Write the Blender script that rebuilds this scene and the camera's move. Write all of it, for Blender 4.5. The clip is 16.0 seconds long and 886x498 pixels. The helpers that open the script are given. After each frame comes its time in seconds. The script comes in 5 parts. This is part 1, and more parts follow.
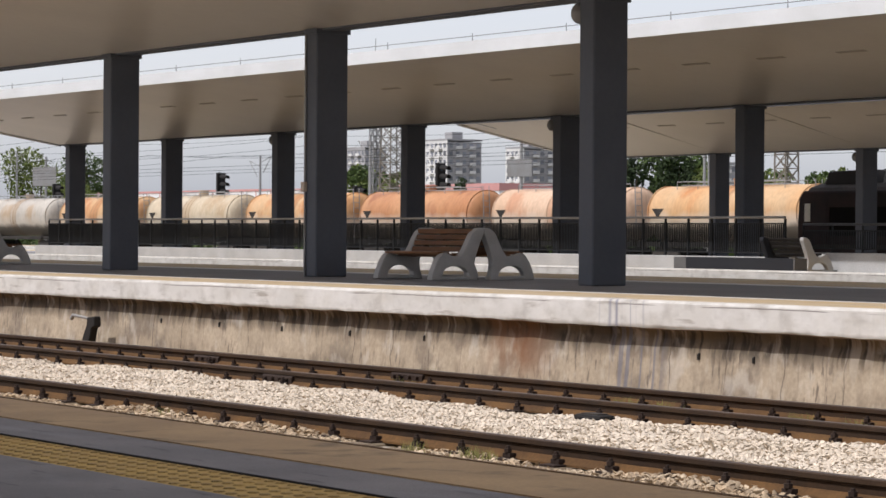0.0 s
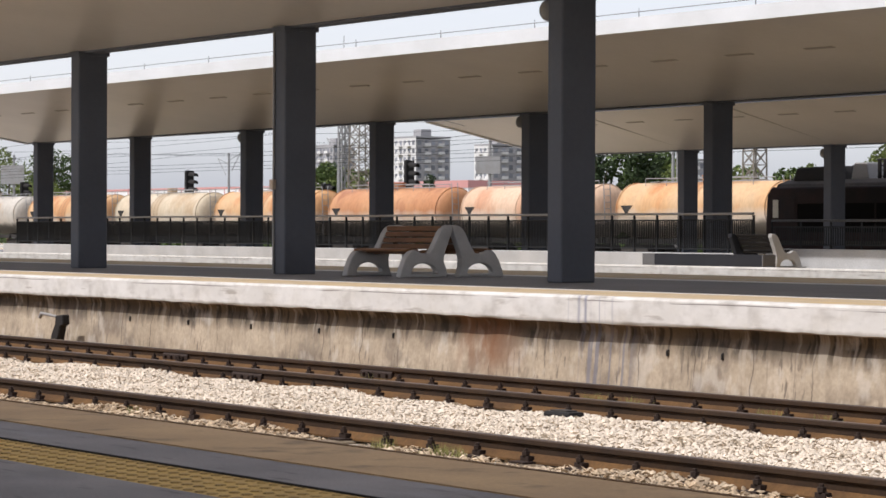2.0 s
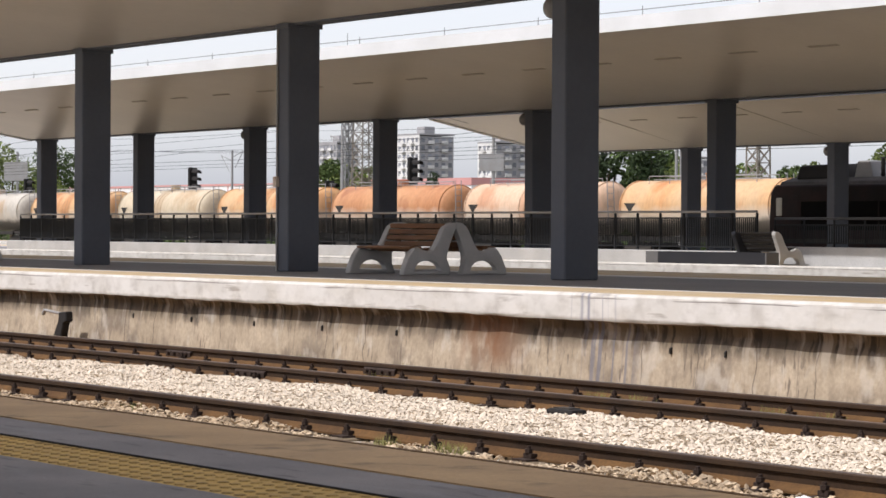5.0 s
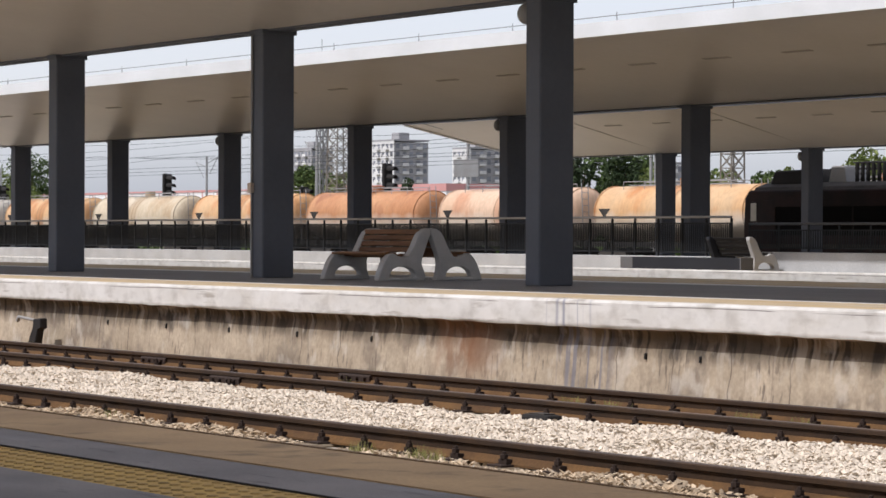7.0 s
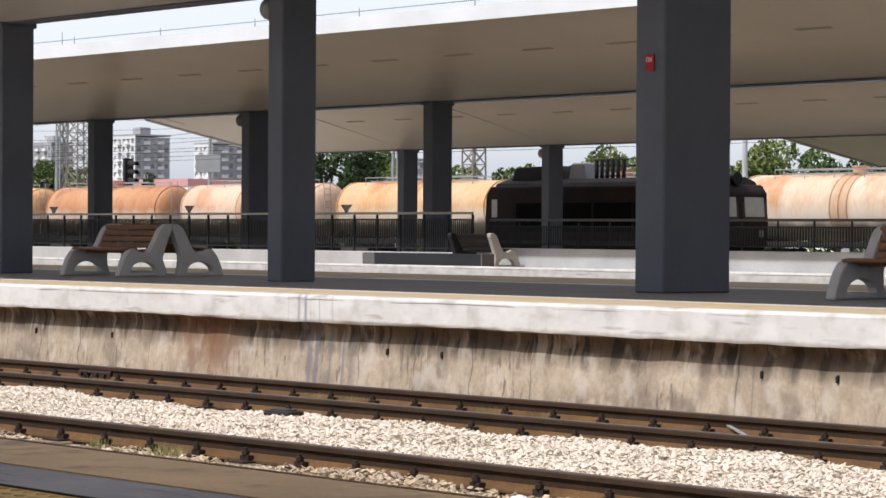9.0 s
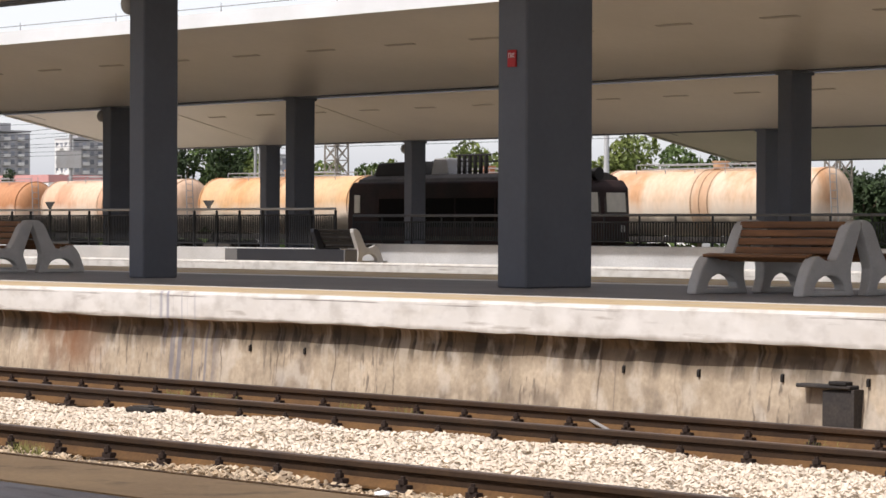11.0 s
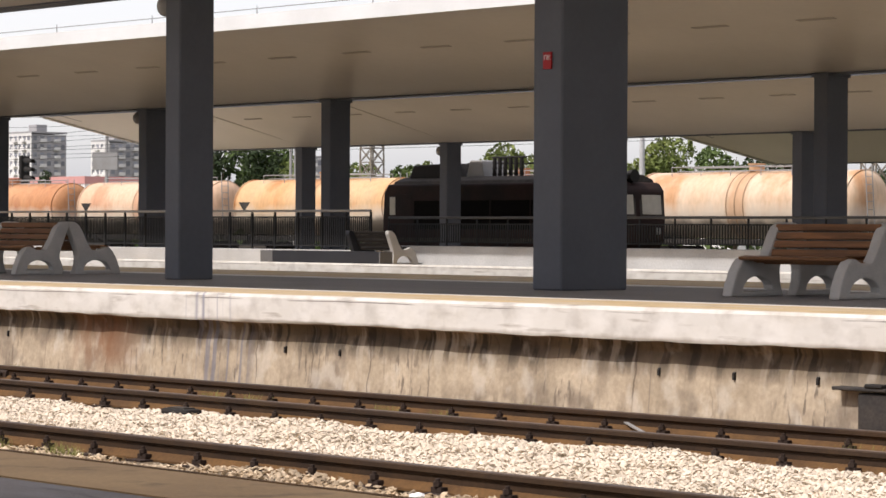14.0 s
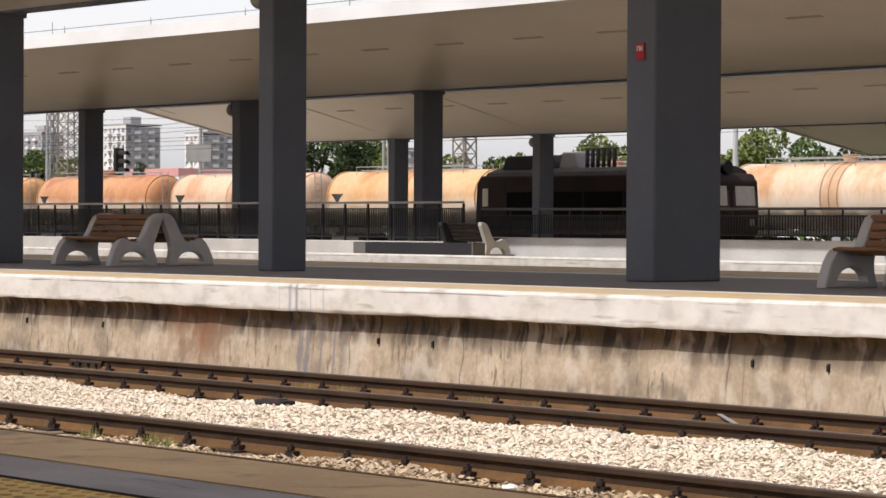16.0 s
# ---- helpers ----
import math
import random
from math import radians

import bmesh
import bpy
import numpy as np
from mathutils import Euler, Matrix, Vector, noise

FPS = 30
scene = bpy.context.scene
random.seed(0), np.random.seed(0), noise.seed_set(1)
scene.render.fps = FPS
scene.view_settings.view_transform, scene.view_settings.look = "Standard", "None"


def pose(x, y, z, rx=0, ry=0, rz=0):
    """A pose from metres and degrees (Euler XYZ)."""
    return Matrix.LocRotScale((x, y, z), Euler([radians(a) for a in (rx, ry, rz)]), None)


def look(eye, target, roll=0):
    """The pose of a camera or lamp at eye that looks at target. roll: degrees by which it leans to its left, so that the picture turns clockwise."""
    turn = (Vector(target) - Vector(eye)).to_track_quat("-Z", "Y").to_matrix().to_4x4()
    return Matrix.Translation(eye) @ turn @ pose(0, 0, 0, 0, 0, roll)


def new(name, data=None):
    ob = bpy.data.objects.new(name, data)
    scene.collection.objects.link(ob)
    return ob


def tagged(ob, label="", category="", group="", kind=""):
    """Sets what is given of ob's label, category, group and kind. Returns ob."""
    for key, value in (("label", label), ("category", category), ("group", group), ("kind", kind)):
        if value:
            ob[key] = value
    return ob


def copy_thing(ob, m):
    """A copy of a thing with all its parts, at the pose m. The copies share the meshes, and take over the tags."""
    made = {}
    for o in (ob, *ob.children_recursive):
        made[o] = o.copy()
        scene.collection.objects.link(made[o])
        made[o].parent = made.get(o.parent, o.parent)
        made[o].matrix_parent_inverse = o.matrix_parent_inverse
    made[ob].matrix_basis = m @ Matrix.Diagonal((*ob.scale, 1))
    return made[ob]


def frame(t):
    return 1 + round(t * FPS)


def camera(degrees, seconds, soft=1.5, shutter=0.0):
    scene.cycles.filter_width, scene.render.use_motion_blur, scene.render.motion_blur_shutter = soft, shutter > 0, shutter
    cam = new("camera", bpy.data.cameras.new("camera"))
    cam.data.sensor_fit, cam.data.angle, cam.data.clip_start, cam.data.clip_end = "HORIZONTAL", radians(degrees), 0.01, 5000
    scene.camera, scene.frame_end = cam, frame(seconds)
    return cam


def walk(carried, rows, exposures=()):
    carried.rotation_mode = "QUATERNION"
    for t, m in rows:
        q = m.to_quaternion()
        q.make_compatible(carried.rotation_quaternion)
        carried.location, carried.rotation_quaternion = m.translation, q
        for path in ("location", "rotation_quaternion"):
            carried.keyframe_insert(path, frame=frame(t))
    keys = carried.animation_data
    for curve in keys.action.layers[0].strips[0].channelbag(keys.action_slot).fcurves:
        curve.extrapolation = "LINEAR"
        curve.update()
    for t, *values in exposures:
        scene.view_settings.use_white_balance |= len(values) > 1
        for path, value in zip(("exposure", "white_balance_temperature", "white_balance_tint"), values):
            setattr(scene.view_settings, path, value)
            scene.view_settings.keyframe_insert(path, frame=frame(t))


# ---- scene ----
cam = camera(18.809, 16.0, soft=1.6)
EYE = (0.0, 0.0, 1.68)
# seconds, heading to the left of straight across, tilt, lean (degrees); the camera turns where it stands
TURNS = [
    (0, 57.156, -0.296, 0.380), (0.5, 56.307, -0.270, 0.520), (1, 56.167, -0.310, 0.271), (1.5, 56.471, -0.375, 0.242),
    (2, 56.490, -0.352, 0.232), (2.5, 56.496, -0.352, 0.299), (3, 56.660, -0.361, 0.309), (5.5, 56.523, -0.408, 0.314),
    (6, 56.488, -0.394, 0.308), (6.5, 56.396, -0.354, 0.334), (7, 56.021, -0.280, 0.214), (7.5, 55.385, -0.270, 0.238),
    (8, 53.792, -0.336, 0.461), (8.5, 52.633, -0.319, 0.437), (9, 50.501, -0.344, 0.335), (9.5, 49.747, -0.302, 0.295),
    (10, 48.517, -0.496, 0.252), (10.2, 48.145, -0.547, 0.233), (12.5, 47.315, -0.320, 0.233), (13, 47.444, -0.350, 0.237),
    (13.5, 47.710, -0.369, 0.254), (14, 48.319, -0.383, 0.303), (14.5, 48.894, -0.374, 0.233), (15, 49.204, -0.375, 0.231),
    (15.5, 49.686, -0.376, 0.194), (16, 50.304, -0.575, 0.258),
]
walk(cam, [(t, pose(*EYE, 90 + tilt, 0, head) @ pose(0, 0, 0, 0, 0, lean)) for t, head, tilt, lean in TURNS],
     exposures=[(0, -0.42, 6100, 14), (1, -0.36, 6100, 14), (2.5, -0.22, 6100, 14), (5.5, -0.19, 6150, 14), (7.0, -0.34, 6000, 14), (8.0, -0.28, 5950, 13), (9.0, -0.14, 5950, 13), (10.2, -0.08, 6100, 14), (12.5, -0.07, 6450, 15), (16, -0.14, 6450, 15)])

# ---- world and sun ----
SUN_TO = Vector((-0.16, -0.75, 1.0)).normalized()
world = bpy.data.worlds.new("world")
scene.world = world
world.use_nodes = True
wn = world.node_tree
sky = wn.nodes.new("ShaderNodeTexSky")
sky.sky_type, sky.sun_disc = "NISHITA", False
sky.sun_elevation = math.asin(SUN_TO.z)
sky.sun_rotation = math.atan2(SUN_TO.x, SUN_TO.y)
sky.dust_density, sky.air_density, sky.ozone_density = 1.5, 1.0, 1.0
haze = wn.nodes.new("ShaderNodeMix")   # thin bright cloud veil over the whole sky
haze.data_type = "RGBA"
haze.inputs[0].default_value = 0.6
veil = wn.nodes.new("ShaderNodeValToRGB")
veil.color_ramp.elements[0].position, veil.color_ramp.elements[0].color = 0.0, (0.66, 0.7, 0.79, 1)
veil.color_ramp.elements[1].position, veil.color_ramp.elements[1].color = 0.056, (1.26, 1.23, 1.21, 1)
bright = wn.nodes.new("ShaderNodeVectorMath")
bright.operation = "SCALE"
bright.inputs["Scale"].default_value = 7.0
upward = wn.nodes.new("ShaderNodeSeparateXYZ")
aim = wn.nodes.new("ShaderNodeTexCoord")
wn.links.new(aim.outputs["Generated"], upward.inputs[0])
wn.links.new(upward.outputs[2], veil.inputs[0])
wn.links.new(veil.outputs[0], bright.inputs[0])
wn.links.new(bright.outputs[0], haze.inputs[7])
wn.links.new(sky.outputs[0], haze.inputs[6])
wn.links.new(haze.outputs[2], wn.nodes["Background"].inputs[0])
wn.nodes["Background"].inputs[1].default_value = 0.15
sun = new("sun", bpy.data.lights.new("sun", "SUN"))
sun.data.energy, sun.data.angle, sun.data.color = 4.6, radians(0.53), (1.0, 0.94, 0.85)
sun.matrix_world = look((0, 0, 60), Vector((0, 0, 60)) - SUN_TO)

# ---- materials ----


def mat(name, base, rough=0.8, metal=0.0, alt=None, scale=2.0, amount=0.5, grain=0.15, grain_scale=60.0, bump=0.0,
        bump_scale=80.0, stretch=(1, 1, 1), third=None, third_scale=0.4, third_cut=0.55, spec=0.3, island=0.0, obj_random=0.0):
    """A procedural surface: base colour mixed with alt by large noise, a third tone in patches, fine grain and relief."""
    m = bpy.data.materials.new(name)
    m.use_nodes = True
    nt = m.node_tree
    bs = nt.nodes["Principled BSDF"]
    bs.inputs["Roughness"].default_value = rough
    bs.inputs["Metallic"].default_value = metal
    bs.inputs["Specular IOR Level"].default_value = spec
    geo = nt.nodes.new("ShaderNodeNewGeometry")
    mp = nt.nodes.new("ShaderNodeMapping")
    mp.inputs["Scale"].default_value = stretch
    nt.links.new(geo.outputs["Position"], mp.inputs[0])

    def noise_tex(s, detail=5.0, vec=mp):
        n = nt.nodes.new("ShaderNodeTexNoise")
        n.inputs["Scale"].default_value, n.inputs["Detail"].default_value = s, detail
        nt.links.new(vec.outputs[0], n.inputs["Vector"])
        return n

    def ramp(src, lo, hi):
        r = nt.nodes.new("ShaderNodeMapRange")
        r.inputs[1].default_value, r.inputs[2].default_value = lo, hi
        nt.links.new(src, r.inputs[0])
        return r.outputs[0]

    def mix(fac, a, b, blend="MIX"):
        x = nt.nodes.new("ShaderNodeMix")
        x.data_type, x.blend_type = "RGBA", blend
        for sock, v in ((x.inputs[0], fac), (x.inputs[6], a), (x.inputs[7], b)):
            if isinstance(v, (int, float)):
                sock.default_value = v
            elif isinstance(v, tuple):
                sock.default_value = (*v, 1)
            else:
                nt.links.new(v, sock)
        return x.outputs[2]

    def times(a, k):
        q = nt.nodes.new("ShaderNodeMath")
        q.operation = "MULTIPLY"
        nt.links.new(a, q.inputs[0])
        q.inputs[1].default_value = k
        return q.outputs[0]

    col = base
    if alt:
        col = mix(times(ramp(noise_tex(scale).outputs[0], 0.35, 0.65), amount), base, alt)
    if third:
        col = mix(times(ramp(noise_tex(third_scale, 6).outputs[0], third_cut, third_cut + 0.12), 0.8), col, third)
    if grain:
        g = noise_tex(grain_scale, 3)
        lum = ramp(g.outputs[0], 0.25, 0.75)
        dark = nt.nodes.new("ShaderNodeMapRange")
        dark.inputs[3].default_value, dark.inputs[4].default_value = 1 - grain, 1 + grain
        nt.links.new(lum, dark.inputs[0])
        cc = nt.nodes.new("ShaderNodeCombineColor")
        for i in range(3):
            nt.links.new(dark.outputs[0], cc.inputs[i])
        col = mix(1.0, col, cc.outputs[0], "MULTIPLY")
    for amount_r, source in ((island, "geo"), (obj_random, "obj")):
        if amount_r:
            if source == "geo":
                out = geo.outputs["Random Per Island"]
            else:
                out = nt.nodes.new("ShaderNodeObjectInfo").outputs["Random"]
            vr = nt.nodes.new("ShaderNodeMapRange")
            vr.inputs[3].default_value, vr.inputs[4].default_value = 1 - amount_r, 1 + amount_r * 0.6
            nt.links.new(out, vr.inputs[0])
            cc = nt.nodes.new("ShaderNodeCombineColor")
            for i in range(3):
                nt.links.new(vr.outputs[0], cc.inputs[i])
            col = mix(1.0, col, cc.outputs[0], "MULTIPLY")
    if isinstance(col, tuple):
        bs.inputs["Base Color"].default_value = (*col, 1)
    else:
        nt.links.new(col, bs.inputs["Base Color"])
    if bump:
        b = nt.nodes.new("ShaderNodeBump")
        b.inputs["Strength"].default_value, b.inputs["Distance"].default_value = bump, 0.02
        nt.links.new(noise_tex(bump_scale, 4).outputs[0], b.inputs["Height"])
        nt.links.new(b.outputs[0], bs.inputs["Normal"])
    return m


M = {}
M["earth"] = mat("earth", (0.16, 0.13, 0.09), 0.95, alt=(0.1, 0.11, 0.05), scale=0.12, amount=0.9, grain=0.3, grain_scale=8)
M["ballast_bed"] = mat("ballast_bed", (0.5, 0.45, 0.37), 0.95, alt=(0.3, 0.25, 0.18), scale=3, grain=0.5, grain_scale=35, bump=0.8, bump_scale=30)
M["stone_light"] = mat("stone_light", (0.73, 0.635, 0.52), 0.9, alt=(0.6, 0.5, 0.38), scale=1.3, grain=0.12, island=0.22)
M["stone_dirty"] = mat("stone_dirty", (0.4, 0.29, 0.18), 0.95, alt=(0.58, 0.47, 0.34), scale=2.2, amount=0.9, grain=0.2, island=0.45)
M["rail_steel"] = mat("rail_steel", (0.085, 0.04, 0.012), 0.85, 0.0, alt=(0.16, 0.078, 0.02), scale=4, grain=0.25, grain_scale=50, spec=0.3)
M["rail_top"] = mat("rail_top", (0.1, 0.07, 0.052), 0.5, 0.0, alt=(0.062, 0.055, 0.052), scale=3, amount=0.8, stretch=(0.3, 1, 1), grain=0.15, grain_scale=40)
M["iron"] = mat("iron", (0.04, 0.026, 0.02), 0.8, 0.2, grain=0.3)
M["tie"] = mat("tie", (0.2, 0.15, 0.1), 0.9, alt=(0.3, 0.25, 0.18), scale=4, grain=0.25)
M["oily_bed"] = mat("oily_bed", (0.3, 0.155, 0.04), 0.95, alt=(0.15, 0.085, 0.03), scale=2.2, amount=0.9, grain=0.35, grain_scale=30, bump=0.7, bump_scale=28)
M["platform_wall"] = mat("platform_wall", (0.5, 0.415, 0.31), 0.9, alt=(0.35, 0.285, 0.205), scale=1.9, amount=0.8, stretch=(1, 1, 0.85),
                         third=(0.24, 0.205, 0.165), third_scale=1.5, third_cut=0.53, grain=0.15, grain_scale=25, bump=0.3, bump_scale=14)
M["lip_paint"] = mat("lip_paint", (0.66, 0.635, 0.595), 0.8, alt=(0.52, 0.485, 0.43), scale=2.6, amount=0.85, stretch=(0.6, 0.6, 1), third=(0.34, 0.31, 0.27), third_scale=3.2,
                     third_cut=0.6, grain=0.07, grain_scale=18, bump=0.15, bump_scale=8)
M["edge_yellow"] = mat("edge_yellow", (0.5, 0.365, 0.19), 0.8, alt=(0.47, 0.4, 0.3), scale=1.2, amount=0.9, third=(0.27, 0.22, 0.16), third_scale=2.1, third_cut=0.56, grain=0.15, grain_scale=30)
M["asphalt"] = mat("asphalt", (0.165, 0.147, 0.138), 0.85, alt=(0.225, 0.2, 0.185), scale=0.9, amount=0.9, grain=0.2, grain_scale=90, bump=0.2, bump_scale=150)
M["paving"] = mat("paving", (0.205, 0.198, 0.2), 0.75, alt=(0.26, 0.25, 0.248), scale=0.7, grain=0.15, grain_scale=30, bump=0.1)
M["near_edge"] = mat("near_edge", (0.43, 0.285, 0.145), 0.9, alt=(0.335, 0.22, 0.115), scale=1.4, amount=0.9, third=(0.2, 0.14, 0.08), third_scale=2.4, third_cut=0.58, grain=0.12, grain_scale=40, bump=0.15)
M["tactile"] = mat("tactile", (0.48, 0.3, 0.075), 0.85, alt=(0.38, 0.24, 0.07), scale=3, amount=0.8, grain=0.2, grain_scale=30)
M["tactile_stud"] = mat("tactile_stud", (0.27, 0.175, 0.06), 0.85, alt=(0.36, 0.23, 0.07), scale=1.6, amount=0.9, grain=0.2, grain_scale=20, island=0.2)
M["block_grey"] = mat("block_grey", (0.13, 0.13, 0.135), 0.8, alt=(0.1, 0.1, 0.104), scale=2, grain=0.12)
# near-black so that it carries the shade inside the wall opening
M["recess_dark"] = mat("recess_dark", (0.032, 0.03, 0.03), 0.75, alt=(0.05, 0.043, 0.038), scale=5, amount=0.9, grain=0.25, grain_scale=40)
M["tank_strap"] = mat("tank_strap", (0.3, 0.2, 0.12), 0.8, alt=(0.2, 0.12, 0.07), scale=2, grain=0.2)
M["pitch_black"] = mat("pitch_black", (0.008, 0.007, 0.007), 0.9, grain=0.2, spec=0.1)
M["loco_dust"] = mat("loco_dust", (0.075, 0.064, 0.056), 0.85, alt=(0.04, 0.035, 0.031), scale=0.9, amount=0.9, grain=0.25, grain_scale=8)
M["soffit"] = mat("soffit", (0.6, 0.555, 0.5), 0.33, spec=0.5, alt=(0.54, 0.5, 0.45), scale=0.35, amount=0.8, grain=0.03, grain_scale=5)
M["fascia"] = mat("fascia", (0.75, 0.75, 0.74), 0.5, alt=(0.6, 0.6, 0.58), scale=0.6, grain=0.04)
M["roofing"] = mat("roofing", (0.5, 0.5, 0.5), 0.6, alt=(0.4, 0.4, 0.4), scale=0.5, grain=0.05)
M["column"] = mat("column", (0.098, 0.106, 0.128), 0.55, alt=(0.08, 0.087, 0.106), scale=0.9, amount=0.8, grain=0.05, grain_scale=12, spec=0.4)
M["concrete"] = mat("concrete", (0.48, 0.485, 0.49), 0.85, alt=(0.38, 0.38, 0.385), scale=1.3, amount=0.8, grain=0.12, grain_scale=30, bump=0.2)
M["bench_concrete"] = mat("bench_concrete", (0.46, 0.45, 0.435), 0.8, alt=(0.36, 0.352, 0.34), scale=5, grain=0.12, grain_scale=90, bump=0.15)
M["wood"] = mat("wood", (0.23, 0.105, 0.042), 0.5, alt=(0.12, 0.056, 0.025), scale=6, stretch=(0.2, 3, 3), amount=0.9, grain=0.2, grain_scale=40, obj_random=0.25)
M["railing"] = mat("railing", (0.014, 0.0155, 0.018), 0.6, 0.0, grain=0.1)
M["rail_grey"] = mat("rail_grey", (0.075, 0.077, 0.083), 0.5, 0.0, alt=(0.05, 0.052, 0.057), scale=3, grain=0.1)
M["loco_dark"] = mat("loco_dark", (0.03, 0.013, 0.011), 0.8, alt=(0.012, 0.009, 0.0085), scale=0.8, amount=0.9, grain=0.2, grain_scale=10)
M["loco_red"] = mat("loco_red", (0.28, 0.055, 0.035), 0.65, alt=(0.15, 0.06, 0.045), scale=0.8, amount=0.9, grain=0.2, grain_scale=10)
M["loco_roof"] = mat("loco_roof", (0.33, 0.26, 0.19), 0.8, alt=(0.2, 0.15, 0.11), scale=1.0, amount=0.9, grain=0.2)
M["glass"] = mat("glass", (0.05, 0.06, 0.07), 0.12, 0.0, grain=0, spec=0.6)
M["black_iron"] = mat("black_iron", (0.02, 0.018, 0.017), 0.8, grain=0.2)
M["galvanised"] = mat("galvanised", (0.33, 0.33, 0.33), 0.6, 0.3, alt=(0.26, 0.24, 0.22), scale=1.5, grain=0.1)
M["white_wall"] = mat("white_wall", (0.78, 0.76, 0.75), 0.8, alt=(0.7, 0.69, 0.68), scale=0.4, grain=0.03)
M["red_band"] = mat("red_band", (0.58, 0.3, 0.28), 0.6, alt=(0.52, 0.25, 0.23), scale=0.4, grain=0.03)
M["red_sign"] = mat("red_sign", (0.36, 0.012, 0.016), 0.4, grain=0.03)
M["white_paint"] = mat("white_paint", (0.8, 0.8, 0.8), 0.5, grain=0.03)
M["panel_block"] = mat("panel_block", (0.4, 0.39, 0.395), 0.85, alt=(0.3, 0.295, 0.3), scale=0.12, amount=0.9, grain=0.06, grain_scale=1.5)
M["panel_white"] = mat("panel_white", (0.74, 0.73, 0.71), 0.85, alt=(0.6, 0.59, 0.58), scale=0.12, amount=0.9, grain=0.06, grain_scale=1.5)
M["far_window"] = mat("far_window", (0.24, 0.25, 0.28), 0.25, grain=0, obj_random=0.5, spec=0.5)
M["bark"] = mat("bark", (0.12, 0.09, 0.06), 0.9, grain=0.3, grain_scale=10)
M["leaf"] = mat("leaf", (0.095, 0.14, 0.038), 0.7, alt=(0.055, 0.088, 0.024), scale=0.5, amount=0.9, grain=0.2, grain_scale=3, island=0.5)
M["leaf_light"] = mat("leaf_light", (0.19, 0.225, 0.06), 0.7, alt=(0.12, 0.16, 0.04), scale=0.5, amount=0.9, grain=0.2, grain_scale=3, island=0.5)
M["leaf_dark"] = mat("leaf_dark", (0.045, 0.07, 0.026), 0.7, alt=(0.03, 0.048, 0.018), scale=0.5, amount=0.9, grain=0.2, grain_scale=3, island=0.5)


def layered(m, make):
    """Lets make(node tree, position, current colour socket) return a new base colour socket for the material."""
    nt = m.node_tree
    bs = nt.nodes["Principled BSDF"]
    old = bs.inputs["Base Color"].links[0].from_socket
    geo = nt.nodes.new("ShaderNodeNewGeometry")
    nt.links.new(make(nt, geo.outputs["Position"], old), bs.inputs["Base Color"])
    return m


def node(nt, kind, ins=(), **props):
    n = nt.nodes.new(kind)
    for k, v in props.items():
        if k == "operation":
            n.operation = v
        elif k == "data_type":
            n.data_type = v
    for key, v in ins:
        if hasattr(v, "is_linked"):
            nt.links.new(v, n.inputs[key])
        else:
            n.inputs[key].default_value = v
    return n


def mix_colour(nt, fac, a, colour):
    return node(nt, "ShaderNodeMix", [(0, fac), (6, a), (7, (*colour, 1))], data_type="RGBA").outputs[2]


def math_node(nt, op, a, b_=0.0):
    return node(nt, "ShaderNodeMath", [(0, a), (1, b_)], operation=op).outputs[0]


def span(nt, v, lo, hi, a=0.0, b_=1.0):
    return node(nt, "ShaderNodeMapRange", [(0, v), (1, lo), (2, hi), (3, a), (4, b_)]).outputs[0]


def streak_noise(nt, pos, scale, stretch, detail=4.0):
    mp = node(nt, "ShaderNodeMapping", [(0, pos), ("Scale", stretch)])
    return node(nt, "ShaderNodeTexNoise", [("Vector", mp.outputs[0]), ("Scale", scale), ("Detail", detail)]).outputs[0]


def tank_paint(name, top, low, rust):
    m = mat(name, top, 0.6, alt=low, scale=0.45, amount=0.85, third=rust, third_scale=0.5, third_cut=0.54, stretch=(1, 1, 0.35), grain=0.12, grain_scale=6)

    def worn_band_and_shade(nt, pos, old):
        # bleached band along the flank and underside shade painted on the lower half, both with ragged borders
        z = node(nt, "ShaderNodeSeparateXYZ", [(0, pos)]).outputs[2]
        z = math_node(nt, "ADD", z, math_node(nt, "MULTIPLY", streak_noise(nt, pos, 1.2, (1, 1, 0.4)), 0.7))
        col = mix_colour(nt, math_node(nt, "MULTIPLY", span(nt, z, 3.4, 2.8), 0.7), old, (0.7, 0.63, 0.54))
        away = math_node(nt, "ADD", math_node(nt, "PINGPONG", math_node(nt, "ADD", node(nt, "ShaderNodeSeparateXYZ", [(0, pos)]).outputs[0], 64.8), 7.6),
                         math_node(nt, "MULTIPLY", streak_noise(nt, pos, 1.6, (1, 1, 0.3)), 0.9))
        col = mix_colour(nt, math_node(nt, "MULTIPLY", span(nt, away, 1.25, 0.75), 0.6), col, rust)
        # shade of the rounded underside, mixed into the paint as a dark tone
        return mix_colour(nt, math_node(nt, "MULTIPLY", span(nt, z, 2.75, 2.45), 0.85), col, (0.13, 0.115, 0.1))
    return layered(m, worn_band_and_shade)


